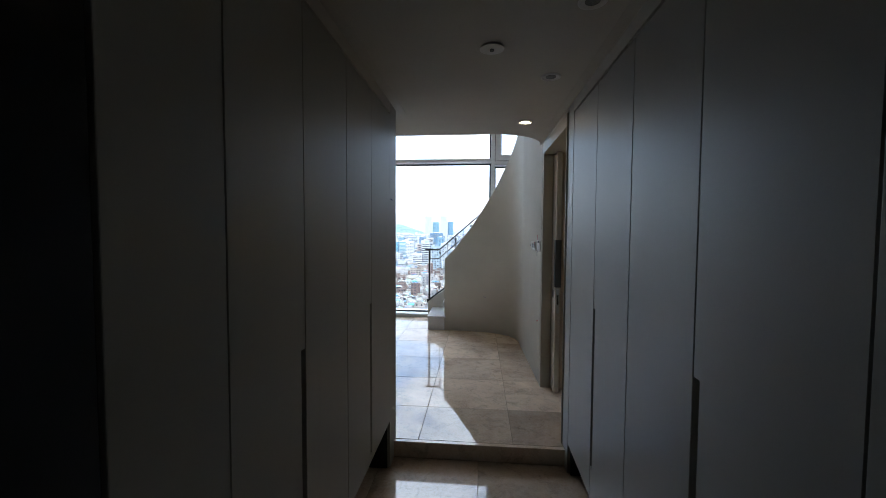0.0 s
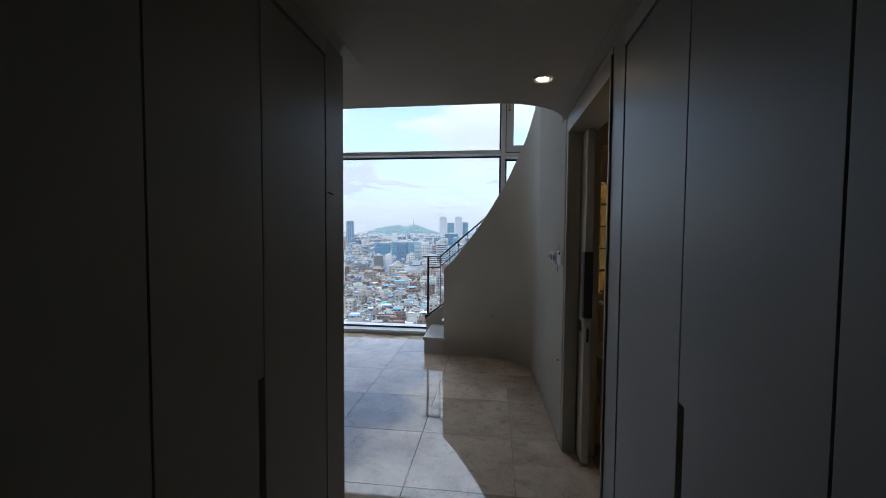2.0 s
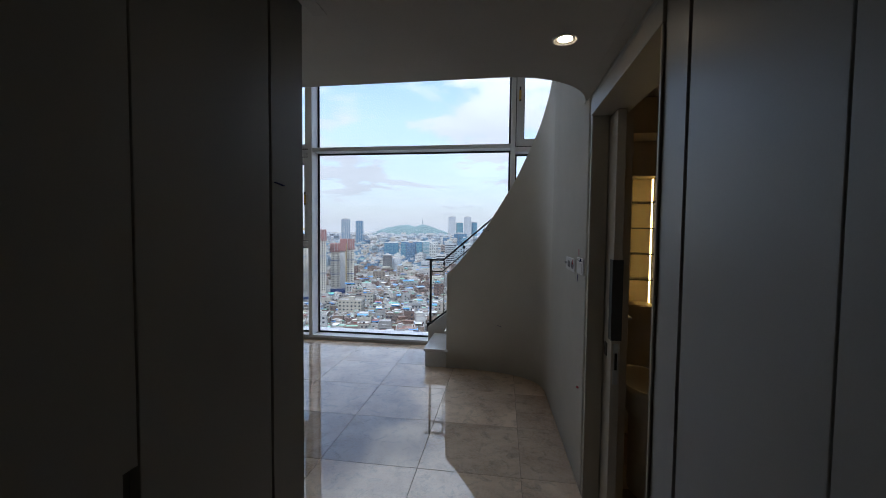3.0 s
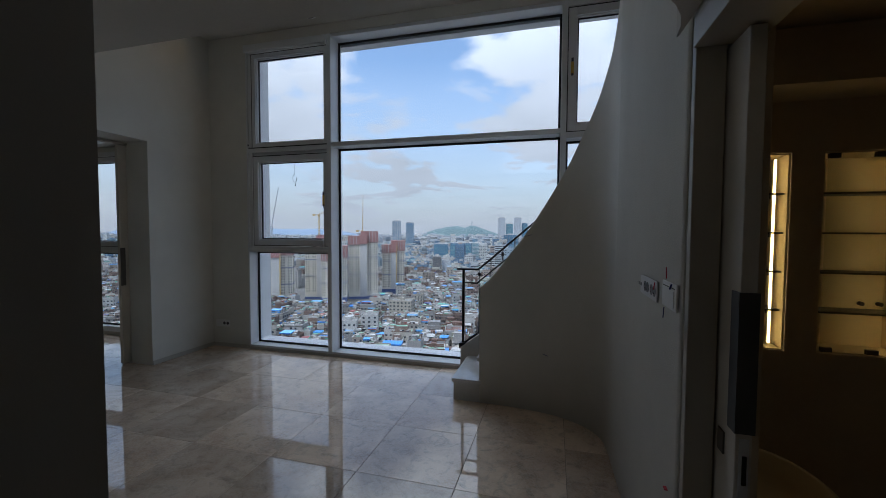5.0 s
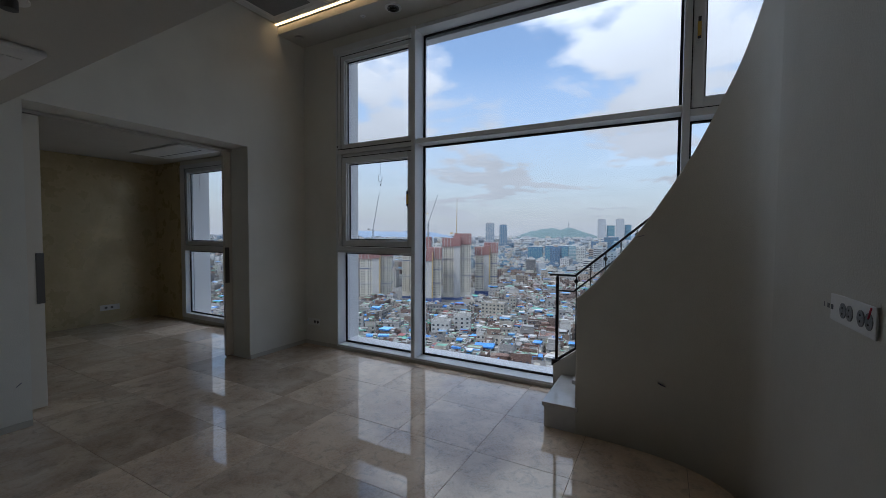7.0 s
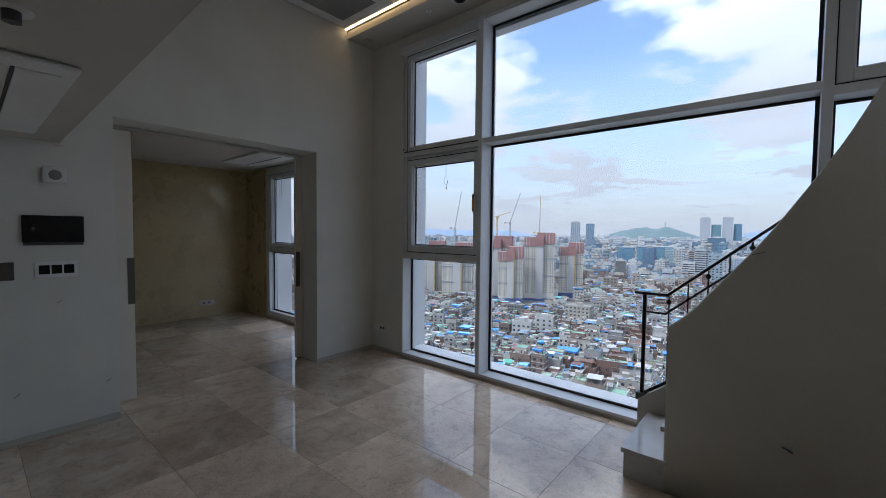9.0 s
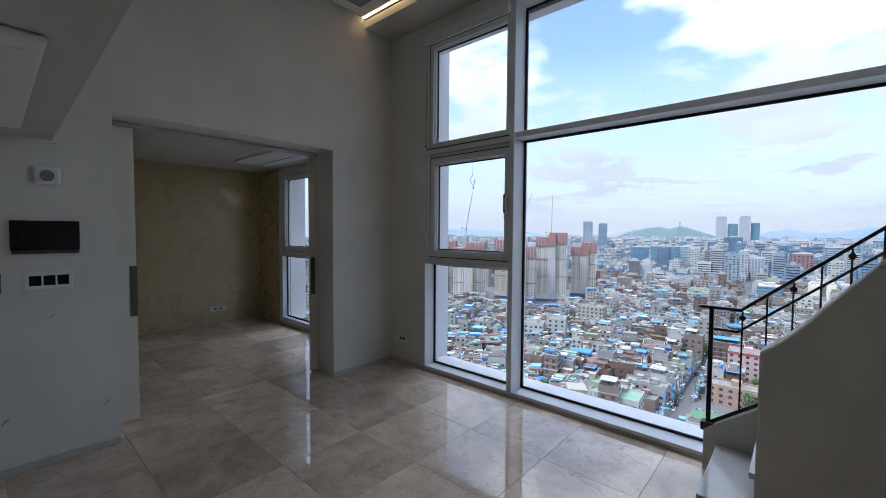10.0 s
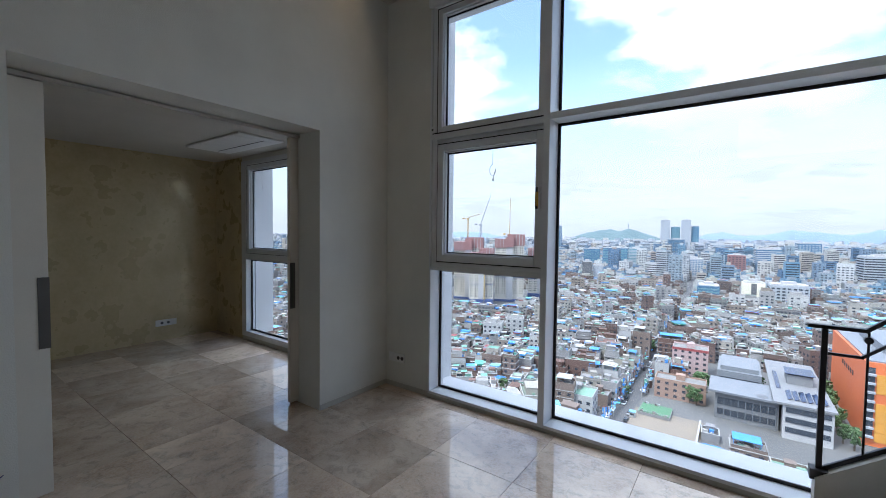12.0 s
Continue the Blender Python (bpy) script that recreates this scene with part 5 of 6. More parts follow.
def facade_windows(o, x0, x1, y, z0, z1, nx, nz, fw=0.55, fh=0.45, mat=None):
    """Windows on a south face, joined for a tower too far to pick them apart."""
    bulk = Bulk()
    dx, dz = (x1 - x0) / nx, (z1 - z0) / nz
    for i in range(nx):
        for k in range(nz):
            a, b = x0 + dx * (i + 0.5 - fw / 2), x0 + dx * (i + 0.5 + fw / 2)
            c, d = z0 + dz * (k + 0.5 - fh / 2), z0 + dz * (k + 0.5 + fh / 2)
            bulk.quad([(a, y, c), (b, y, c), (b, y, d), (a, y, d)], 0)
    me = bpy.data.meshes.new("window_rows")
    me.from_pydata(bulk.v, [], bulk.f)
    me.materials.append(mat or CITYGLASS)
    w = new("window_rows", me)
    w.parent = o
    return tagged(w, kind="stuff")


def local_part(o, name, bm, mat, label=""):
    ob = new(name, mesh_of(name, bm, mat))
    ob.parent = o
    return tagged(ob, label)


def building_site_tower(x, y, w, top, rot, skirt):
    h = top - GZ
    o = thing("apartment_tower", "unfinished beige apartment tower with rust-red screens on top", "tower block", "apartment towers under construction", at=(x, y, GZ))
    o.rotation_euler = (0, 0, rot)
    a = w / 2
    local_part(o, "wall", boxes((-a, -0.08 * w, -0.30 * w, 0.25 * w, 0, h - 7), (-0.08 * w, a, -0.16 * w, 0.42 * w, 0, h - 2)), BEIGE)
    local_part(o, "stair_core", boxes((-0.10 * w, 0.12 * w, -0.34 * w, 0.0, 0, h - 5)), GREYWALL)
    local_part(o, "top_screen", boxes((-a - 0.6, -0.07 * w, -0.33 * w, 0.28 * w, h - 15, h - 4), (-0.09 * w, a + 0.6, -0.19 * w, 0.45 * w, h - 12, h + 1.5), (-0.12 * w, 0.14 * w, -0.37 * w, 0.0, h - 14, h - 2)), REDMESH, "rust-red climbing screen")
    net = boxes((-a - 0.4, a + 0.4, -0.36 * w, 0.3 * w, 0, 6 if skirt else 2.5))
    local_part(o, "safety_net", net, BLUENET, "blue net round the lowest storeys")
    for k in (0.36, 0.62):
        local_part(o, "net_band", boxes((-a - 0.5, -0.07 * w, -0.32 * w, 0.27 * w, h * k, h * k + 0.8), (-0.07 * w, a + 0.5, -0.18 * w, 0.44 * w, h * k, h * k + 0.8)), BLUENET)
    n = int(h / 2.9) - 5
    facade_windows(o, -0.48 * w, -0.12 * w, -0.30 * w - 0.06, 8, 8 + n * 2.9, 5, n, 0.5, 0.5)
    facade_windows(o, 0.14 * w, 0.49 * w, -0.16 * w - 0.06, 8, 8 + n * 2.9, 5, n, 0.5, 0.5)
    side = facade_windows(o, -0.24 * w, 0.28 * w, 0, 8, 8 + n * 2.9, 5, n, 0.4, 0.45)
    side.rotation_euler, side.location = (0, 0, radians(-90)), (-a - 0.07, 0.0, 0)
    side = facade_windows(o, -0.14 * w, 0.40 * w, 0, 8, 8 + n * 2.9, 5, n, 0.4, 0.45)
    side.rotation_euler, side.location = (0, 0, radians(90)), (a + 0.07, 0.0, 0)
    # pale piers between the windows, the hoist mast and the ribs of the screens
    for px, py, top_z in ((-0.30 * w, -0.30 * w, h - 16), (0.315 * w, -0.16 * w, h - 13)):
        local_part(o, "pier", boxes((px - 0.9, px + 0.9, py - 0.5, py - 0.08, 6, top_z)), BEIGE)
    if skirt:
        local_part(o, "hoist_mast", boxes((0.13 * w, 0.13 * w + 1.1, -0.36 * w, -0.36 * w + 1.1, 0, h - 4)), CRANE, "yellow hoist mast")
    for k in range(9):
        px = -a + (k + 0.5) / 9 * w
        yb, zb, zt = (-0.33 * w, h - 15, h - 3.4) if px < -0.08 * w else (-0.19 * w, h - 12, h + 2.2)
        if not -0.13 * w < px < 0.15 * w:
            local_part(o, "screen_rib", boxes((px - 0.25, px + 0.25, yb - 0.35, yb - 0.02, zb, zt)), GREYWALL)


for x, y, w, top, rot, skirt in ((-236, 404, 27, -17, 0.45, True), (-221, 446, 34, -0.5, 0.42, False), (-201, 492, 29, -12.5, 0.42, True), (-281, 362, 34, -13, 0.55, True), (-270, 430, 34, -5, 0.45, False), (-330, 372, 32, -12, 0.6, True), (-305, 480, 30, -8, 0.5, False)):
    building_site_tower(x, y, w, top, rot, skirt)


def crane(x, y, z, jib, tilt, tone):
    o = thing("tower_crane", "slender yellow tower crane over the building site" if tone else "slender pale luffing crane over the building site", "crane", "cranes", at=(x, y, GZ))
    h = z - GZ
    mat = CRANE if tone else PALEPANEL
    bm = bmesh.new()
    for sx, sy in ((-1, -1), (1, -1), (1, 1), (-1, 1)):
        bar(bm, (sx * 0.8, sy * 0.8, 0), (sx * 0.8, sy * 0.8, h), 0.35)
    for k in range(int(h / 4)):
        bar(bm, (-0.8, -0.8, k * 4), (0.8, -0.8, k * 4 + 4), 0.22)
        bar(bm, (0.8, -0.8, k * 4), (0.8, 0.8, k * 4 + 4), 0.22)
    local_part(o, "mast", bm, mat)
    local_part(o, "cab", boxes((-1.3, 1.3, -1.6, 1.2, h, h + 2.6)), mat)
    bm = bmesh.new()
    e = Vector((jib * math.cos(tilt), 0, jib * math.sin(tilt)))
    for dy in (-0.6, 0.6):
        bar(bm, (0, dy, h + 2.6), (e.x, dy * 0.3, h + 2.6 + e.z), 0.3)
    bar(bm, (0, 0, h + 3.9), (e.x, 0, h + 2.9 + e.z), 0.3)
    local_part(o, "jib", bm, mat)
    local_part(o, "counterweight", boxes((-9, -6, -1, 1, h + 1.0, h + 3.2), (-9, 0, -0.4, 0.4, h + 2.2, h + 2.7)), mat)


crane(-344, 435, 4, 50, 1.35, False)
crane(-297, 469, 20, 22, 0.25, True)
crane(-282, 478, 12, 42, 1.2, False)
crane(-234, 470, -1, 46, 1.56, True)


def slab_tower(label, x, y, w, d, top, rot, mat, nx, nz, glass=None, band=False, cap=None):
    o = thing("office_tower", label, "office tower", "office towers", at=(x, y, GZ))
    o.rotation_euler = (0, 0, rot)
    h = top - GZ
    local_part(o, "wall", boxes((-w / 2, w / 2, -d / 2, d / 2, 0, h)), mat)
    local_part(o, "roof", boxes((-w / 2 + 1, w / 2 - 1, -d / 2 + 1, d / 2 - 1, h, h + 1.2), (-w * 0.2, w * 0.2, -d * 0.2, d * 0.2, h + 1.2, h + 4)), cap or GREYWALL)
    if nx:
        facade_windows(o, -w / 2 + 0.5, w / 2 - 0.5, -d / 2 - 0.1, 2, h - 2, nx, nz, 0.99 if band else 0.6, 0.5, glass)
        bulk = Bulk()
        for s in (-1, 1):
            for k in range(nz):
                z = 2 + (h - 4) * (k + 0.25) / nz
                zz = z + (h - 4) * 0.5 / nz
                bulk.quad([(s * (w / 2 + 0.1), -d / 2 + 1, z), (s * (w / 2 + 0.1), d / 2 - 1, z), (s * (w / 2 + 0.1), d / 2 - 1, zz), (s * (w / 2 + 0.1), -d / 2 + 1, zz)], 0)
        me = bpy.data.meshes.new("side_windows")
        me.from_pydata(bulk.v, [], bulk.f)
        me.materials.append(glass or CITYGLASS)
        w2 = new("side_windows", me)
        w2.parent = o
        tagged(w2, kind="stuff")
    return o


PALEGLASS = material("pale_window_band", (0.36, 0.40, 0.44), 0.3)
for x in (-308, -212):
    slab_tower("tall pale grey twin tower on the skyline", x, 2478, 44, 44, 85, 0.1, PALEPANEL, 7, 38, PALEGLASS)
slab_tower("pale blue glass tower between the twin towers", -262, 2500, 42, 40, 49, 0.1, GLASSTEAL, 6, 26, GLASSBLUE)
slab_tower("dark blue glass tower beside the twin towers", -172, 2500, 34, 40, 52, 0.1, GLASSBLUE, 5, 26, GLASSTEAL)
slab_tower("white and blue glass tower pair", -707, 1758, 40, 36, 48, 0.4, PALEPANEL, 5, 30, GLASSBLUE)
slab_tower("white and blue glass tower pair", -650, 1781, 34, 36, 40, 0.4, GLASSBLUE, 4, 30, PALEPANEL)
slab_tower("blue stepped glass office block", -220, 982, 52, 40, -28, 0.15, GLASSBLUE, 8, 13, GLASSTEAL, True)
slab_tower("teal glass office block", -190, 1055, 46, 40, -30, 0.1, GLASSTEAL, 8, 13, PALEGLASS, True)
slab_tower("small blue glass office block", -296, 1066, 38, 30, -34, 0.2, GLASSBLUE, 6, 11, GLASSTEAL)
slab_tower("slim dark grey tower among houses", -191, 664, 15, 14, -42, 0.3, DARKTOWER, 0, 0)
slab_tower("slim pale grey annexe tower", -178, 676, 14, 14, -48, 0.3, PALEPANEL, 0, 0)
slab_tower("dark blue glass office tower", -150, 1465, 46, 40, -10, 0.1, GLASSBLUE, 8, 16, DARKTOWER)
o = slab_tower("cream tower with a dark vertical stripe", 20, 560, 20, 16, -49, 0.05, CREAMWALL, 0, 0)
local_part(o, "stripe", boxes((-2.2, 2.6, -8.25, -8.0, 0.5, 30.5)), DARKTOWER, "dark vertical window stripe")
slab_tower("white mid-rise office with window rows", 52, 590, 34, 22, -52, 0.05, PALEPANEL, 7, 7)
slab_tower("blue glass office block by the street", -22, 575, 22, 26, -57, 0.05, GLASSBLUE, 5, 6, GLASSTEAL, True)
slab_tower("white office tower with blue glass corner", -65, 960, 34, 30, -44, 0.05, PALEPANEL, 7, 9, GLASSBLUE)
slab_tower("red brick tower block", 5, 1010, 30, 24, -36, 0.05, REDMESH, 5, 10)
slab_tower("blue and white striped office tower", 60, 1120, 44, 30, -26, 0.1, GLASSBLUE, 7, 12, PALEPANEL, True)
slab_tower("white striped office tower", 190, 930, 44, 34, -28, 0.1, PALEPANEL, 7, 12, None, True)
slab_tower("dark glass office tower", 150, 1350, 44, 34, -14, 0.1, GLASSBLUE, 7, 14, PALEGLASS)
slab_tower("white broad office block", 240, 960, 60, 34, -36, 0.1, PALEPANEL, 10, 9, None, True)
slab_tower("beige concrete tower block", 330, 1250, 40, 30, -8, 0.1, CREAMWALL, 6, 18)


def white_flats(x, y, w, d, h, rot, mat, label):
    o = thing("apartment_house", label, "apartment house", "taller apartment houses", at=(x, y, GZ))
    o.rotation_euler = (0, 0, rot)
    a, b = w / 2, d / 2
    local_part(o, "wall", boxes((-a, a, -b, b, 0, h - 0.3), (-a, a, -b, -b + 0.3, h - 0.3, h + 0.7), (-a, a, b - 0.3, b, h - 0.3, h + 0.7), (-a, -a + 0.3, -b + 0.3, b - 0.3, h - 0.3, h + 0.7), (a - 0.3, a, -b + 0.3, b - 0.3, h - 0.3, h + 0.7)), mat)
    local_part(o, "roof_hut", boxes((-2, 2, -1, 3, h - 0.3, h + 2.4)), mat)
    local_part(o, "roof", boxes((-a + 0.35, a - 0.35, -b + 0.35, b - 0.35, h - 0.29, h - 0.15)), NEAR_ROOFS[0] if "green" in label else NEAR_ROOFS[1])
    if "red" in label:
        local_part(o, "roof_edge", boxes((-a - 0.15, a + 0.15, -b - 0.15, -b - 0.01, h - 0.6, h + 0.8)), SHED_MATS[2])
    for r in range(int(h / 3)):
        for i in range(max(2, int(w / 3.2))):
            n = max(2, int(w / 3.2))
            wn = new("window", WINDOW_MESH)
            wn.parent = o
            wn.location = ((i + 0.5) / n * w - a, -b - 0.02, 1 + 3 * r)
        for i in range(max(1, int(d / 4))):
            n = max(1, int(d / 4))
            for s in (-1, 1):
                wn = new("window", WINDOW_MESH)
                wn.parent = o
                wn.location = (s * (a + 0.02), (i + 0.5) / n * d - b, 1 + 3 * r)
                wn.rotation_euler = (0, 0, radians(90))


white_flats(-134, 248, 13, 11, 19, 0.35, NEAR_WALLS[0], "white five-storey apartment house with small windows")
white_flats(-124, 262, 12, 11, 21, 0.35, NEAR_WALLS[0], "white six-storey apartment house with small windows")
white_flats(-124, 326, 20, 14, 21, 0.1, NEAR_WALLS[1], "cream apartment house among low roofs")
white_flats(-54, 174, 20, 13, 13, 0.1, NEAR_WALLS[0], "pale four-storey house with a green roof")
PINK = material("pink_render", (0.46, 0.33, 0.31), 0.8, scale=0.2, fine=3)
BRICKY = material("terracotta_brick_front", (0.33, 0.215, 0.165), 0.85, scale=0.3, fine=4)
TURF = material("green_turf", (0.09, 0.20, 0.11), 0.9, scale=0.3, fine=5)
white_flats(-17, 278, 18, 14, 15, 0.05, PINK, "pink five-storey house with a red roof edge")
white_flats(-17.5, 231, 22, 11, 9, 0.03, BRICKY, "long terracotta brick house beside the yard")


def turf_court():
    o = thing("turf_court", "low shop building topped with bright green turf", "building", at=(-24.5, 202, GZ))
    local_part(o, "wall", boxes((-6.5, 6.5, -5.5, 6.5, 0.3, 1.6)), NEAR_WALLS[2])
    local_part(o, "turf", boxes((-6.2, 6.2, -5.2, 6.2, 1.6, 1.75)), TURF)
    rr = random.Random(8)
    for k in range(14):
        x, y = rr.uniform(-6, 6), rr.choice((-5, 5.6, rr.uniform(-5, 6)))
        s2 = rr.uniform(0.25, 0.7)
        local_part(o, "roof_box", boxes((x - s2, x + s2, y - s2 * 0.6, y + s2 * 0.6, 1.75, 1.75 + s2 * 1.3)), rr.choice(NEAR_ROOFS + SHED_MATS[1:2]))
    for k in range(9):
        local_part(o, "railing_post", boxes((-6.3 + k * 1.57, -6.22 + k * 1.57, -5.4, -5.32, 1.6, 2.7)), SHED_MATS[1])
    local_part(o, "railing", boxes((-6.3, 6.3, -5.4, -5.33, 2.65, 2.72), (-6.3, 6.3, -5.4, -5.33, 2.2, 2.26)), SHED_MATS[1])
    k = thing("kiosk", "small white kiosk with a pale blue roof", "kiosk", at=(-32.2, 191.7, GZ + 0.3))
    local_part(k, "wall", boxes((-1.1, 1.1, -1.1, 1.1, 0, 2.3)), NEAR_WALLS[0])
    local_part(k, "window", boxes((-0.7, 0.7, -1.16, -1.11, 1.0, 1.8)), CITYGLASS)
    local_part(k, "roof", boxes((-1.4, 1.4, -1.4, 1.4, 2.3, 2.55)), SHED_MATS[3])
    w = thing("yard_wall", "low pale block wall along the sandy yard", "wall", at=(-7, 182, GZ))
    local_part(w, "coping", boxes((-0.35, 0.35, -18, 20, 2.0, 2.15)), NEAR_WALLS[0])
    local_part(w, "wall", boxes((-0.25, 0.25, -18, 20, 0, 2.0)), NEAR_WALLS[5])
    t = thing("tarpaulin", "blue tarpaulin spread over stored goods", "tarpaulin", at=(-1.6, 178, GZ))
    bm = bmesh.new()
    grid = [[bm.verts.new((u * 1.1 - 4.4, v * 1.1 - 4.4, 1.3 + 0.5 * noise.noise((u * 0.6, v * 0.6, 3)) - (0.9 if u in (0, 8) or v in (0, 8) else 0))) for u in range(9)] for v in range(9)]
    for v in range(8):
        for u in range(8):
            bm.faces.new((grid[v][u], grid[v][u + 1], grid[v + 1][u + 1], grid[v + 1][u]))
    base = [bm.verts.new((x, y, 0)) for x, y in ((-4.2, -4.2), (4.2, -4.2), (4.2, 4.2), (-4.2, 4.2))]
    bm.faces.new(base[::-1])
    for a, b in ((0, 1), (1, 2), (2, 3), (3, 0)):
        h0, h1 = [bm.verts.new((base[i].co.x, base[i].co.y, 0.8)) for i in (a, b)]
        bm.faces.new((base[a], base[b], h1, h0))
    local_part(t, "sheet", bm, SHED_MATS[0])


turf_court()
for hx, hy, hw, hd, hh, wm, rm, sh, lab in ((9, 184, 11, 8, 4.5, 4, 1, (0, 1.4), "brown house with a blue sheet roof"), (5, 168, 10, 9, 3.2, 2, 6, (1, 1.2), "grey low house with a light sheet roof"),
                                            (-3, 190, 6, 7, 3.4, 2, 6, None, "grey low house with flat dark roof"), (20, 172, 10, 10, 4.6, 4, 0, None, "brown house with flat green roof")):
    near_house(hx, hy, hw, hd, hh, 0.05, (0, 1), (SHED_MATS[sh[0]], sh[1]) if sh else None, NEAR_WALLS[wm], NEAR_ROOFS[rm], lab)


def street_clutter():
    """Awnings, signs, crates, poles and parapet junk along the lanes, too small and many to count."""
    rr = random.Random(17)
    bulk = Bulk()
    for k in range(520):
        y = 168 + 330 * rr.random() ** 1.5
        side = rr.choice((-1, 1))
        x = road_x(y) + side * rr.uniform(3.0, 4.6)
        if -33 < x < -6 and y < 222:
            continue
        kind = rr.random()
        if kind < 0.5:
            z = GZ + rr.uniform(2.2, 3.4)
            bulk.block(x, y, rr.gauss(0, 0.1), rr.uniform(0.8, 1.8), rr.uniform(1.5, 4), z, z + 0.2, 1, 1)
        elif kind < 0.8:
            z = GZ + rr.uniform(3, 8)
            bulk.block(x, y, 0, rr.uniform(0.3, 1.2), rr.uniform(0.3, 1.6), z, z + rr.uniform(0.6, 2.5), 1, 1)
        else:
            bulk.block(x, y, 0, 0.25, 0.25, GZ, GZ + rr.uniform(7, 10), 0, 0)
    for k in range(900):
        x, y = rr.uniform(-150, 40), 160 + 220 * rr.random()
        if free(x, y, 0.5):
            bulk.block(x, y, rr.uniform(0, 3), rr.uniform(0.5, 2.2), rr.uniform(0.5, 2.2), GZ, GZ + rr.uniform(2, 4.2), rr.choice((0, 0, 1)), rr.choice((0, 1)))
    bulk.make("street_clutter", (HOUSEWALL, SHEDROOF), "awnings, signs, poles and sheds crowding the lanes", "street clutter")


street_clutter()


LIGHTROOF = material("light_grey_membrane", (0.21, 0.212, 0.215), 0.7, scale=0.1, fine=1)


def school():
    o = thing("civic_building", "modern grey civic building with solar panels on its roof", "civic building", at=(10, 235, GZ))
    local_part(o, "front_wall", boxes((-12, 16, -20, -2, 0, 12)), LIGHTROOF)
    local_part(o, "glass_band", boxes((-11, 15, -20.3, -20.05, 2.0, 4.6), (-11, 15, -20.3, -20.05, 6.5, 9.6)), CITYGLASS)
    for k in range(9):
        local_part(o, "fin", boxes((-11 + k * 3.2, -10.7 + k * 3.2, -20.8, -20.35, 1.0, 11.0)), METALROOF)
    bm = bmesh.new()
    prism(bm, [(-15, -22), (19, -22), (19, 0), (-15, 0)], 12.0, 12.9)
    local_part(o, "front_roof", bm, METALROOF)
    local_part(o, "roof_opening", cyl(bmesh.new(), (9, -18.5, 12.93), 2.6, 0.06), DARKTOWER, "dark oval roof opening")
    local_part(o, "rear_hall", boxes((-12, 10, 5, 34, 0, 15), (-10.5, 8.5, 7, 30, 15, 17)), METALROOF)
    local_part(o, "rear_glass", boxes((-11, 9, 4.75, 4.95, 8, 12)), CITYGLASS)
    local_part(o, "wing_wall", boxes((17, 36, -26, 40, 0, 14)), GREYWALL)
    local_part(o, "wing_roof", boxes((13, 37, -27, 42, 14, 14.8)), LIGHTROOF)
    local_part(o, "wing_windows", boxes((18, 35, -26.3, -26.05, 3, 5), (18, 35, -26.3, -26.05, 7, 9), (18, 35, -26.3, -26.05, 11, 13)), CITYGLASS)
    for k in range(6):
        bm = bmesh.new()
        x = 19 + k * 2.7
        vs = [bm.verts.new(c) for c in ((x, -22, 15.0), (x + 1.9, -22, 15.7), (x + 1.9, -10, 15.7), (x, -10, 15.0), (x, -22, 14.85), (x + 1.9, -22, 15.55), (x + 1.9, -10, 15.55), (x, -10, 14.85))]
        for f in ((0, 1, 2, 3), (7, 6, 5, 4), (0, 4, 5, 1), (1, 5, 6, 2), (2, 6, 7, 3), (3, 7, 4, 0)):
            bm.faces.new([vs[i] for i in f])
        local_part(o, "solar_panel", bm, SOLAR)
    local_part(o, "solar_panel", boxes((15.5, 17.5, -8, 20, 14.9, 15.1)), SOLAR)
    local_part(o, "roof_house", boxes((21, 32, 2, 14, 14.8, 19)), LIGHTROOF)
    bm = boxes((20, 33, 1, 13, 19.6, 19.8))
    local_part(o, "solar_panel", bm, SOLAR)
    o.location, o.scale = (7, 235, GZ), (0.8, 1, 1)


school()


def orange_building():
    o = thing("office_block", "bright orange and amber clad building with strip windows", "office block", at=(58, 250, GZ))
    h = 33
    local_part(o, "side_wall", boxes((-12, 28, -28, 40, 0, h)), ORANGE)
    local_part(o, "roof", boxes((-11, 27, -27, 39, h, h + 0.6), (-4, 20, -10, 30, h + 0.6, h + 4)), METALROOF)
    rnd = random.Random(3)
    for i in range(9):
        for k in range(8):
            if rnd.random() < 0.62:
                x, z = -9 + i * 3.6, 2 + k * 3.8
                local_part(o, "panel", boxes((x, x + 3.5, -28.3, -28.05, z, z + 3.7)), AMBER)
    for k in range(8):
        local_part(o, "balcony", boxes((-11.8, -9.4, -29.6, -28.05, 3.5 + k * 3.5, 4.2 + k * 3.5)), PALEPANEL)
        local_part(o, "window", boxes((-11.7, -9.5, -28.2, -28.05, 4.3 + k * 3.5, 6.6 + k * 3.5)), CITYGLASS)
    for k in range(6):
        local_part(o, "window", boxes((-12.2, -12.05, -8 + k * 4, -6.4 + k * 4, 22, 24)), CITYGLASS)


orange_building()


def ridge(name, pts, y, depth, mat, label):
    """A wooded hill: a soft ridge line drawn out into slopes."""
    bm = bmesh.new()
    line = catmull(pts, 10)
    rows = []
    for j in range(9):
        v = j / 8 * 2 - 1
        fall = max(0.0, 1 - v * v)
        rows.append([bm.verts.new((p[0] + noise.noise((p[0] * 0.01, v * 3, 1)) * 20, y + v * depth, GZ + (p[1] - GZ) * fall + noise.noise((p[0] * 0.02, v * 4, 7)) * 7 * fall)) for p in line])
    for a, b in zip(rows, rows[1:]):
        for k in range(len(line) - 1):
            bm.faces.new((a[k], a[k + 1], b[k + 1], b[k]))
    bmesh.ops.recalc_face_normals(bm, faces=bm.faces[:])
    return smooth(solid(name, bm, mat, label, "hill", kind=S))


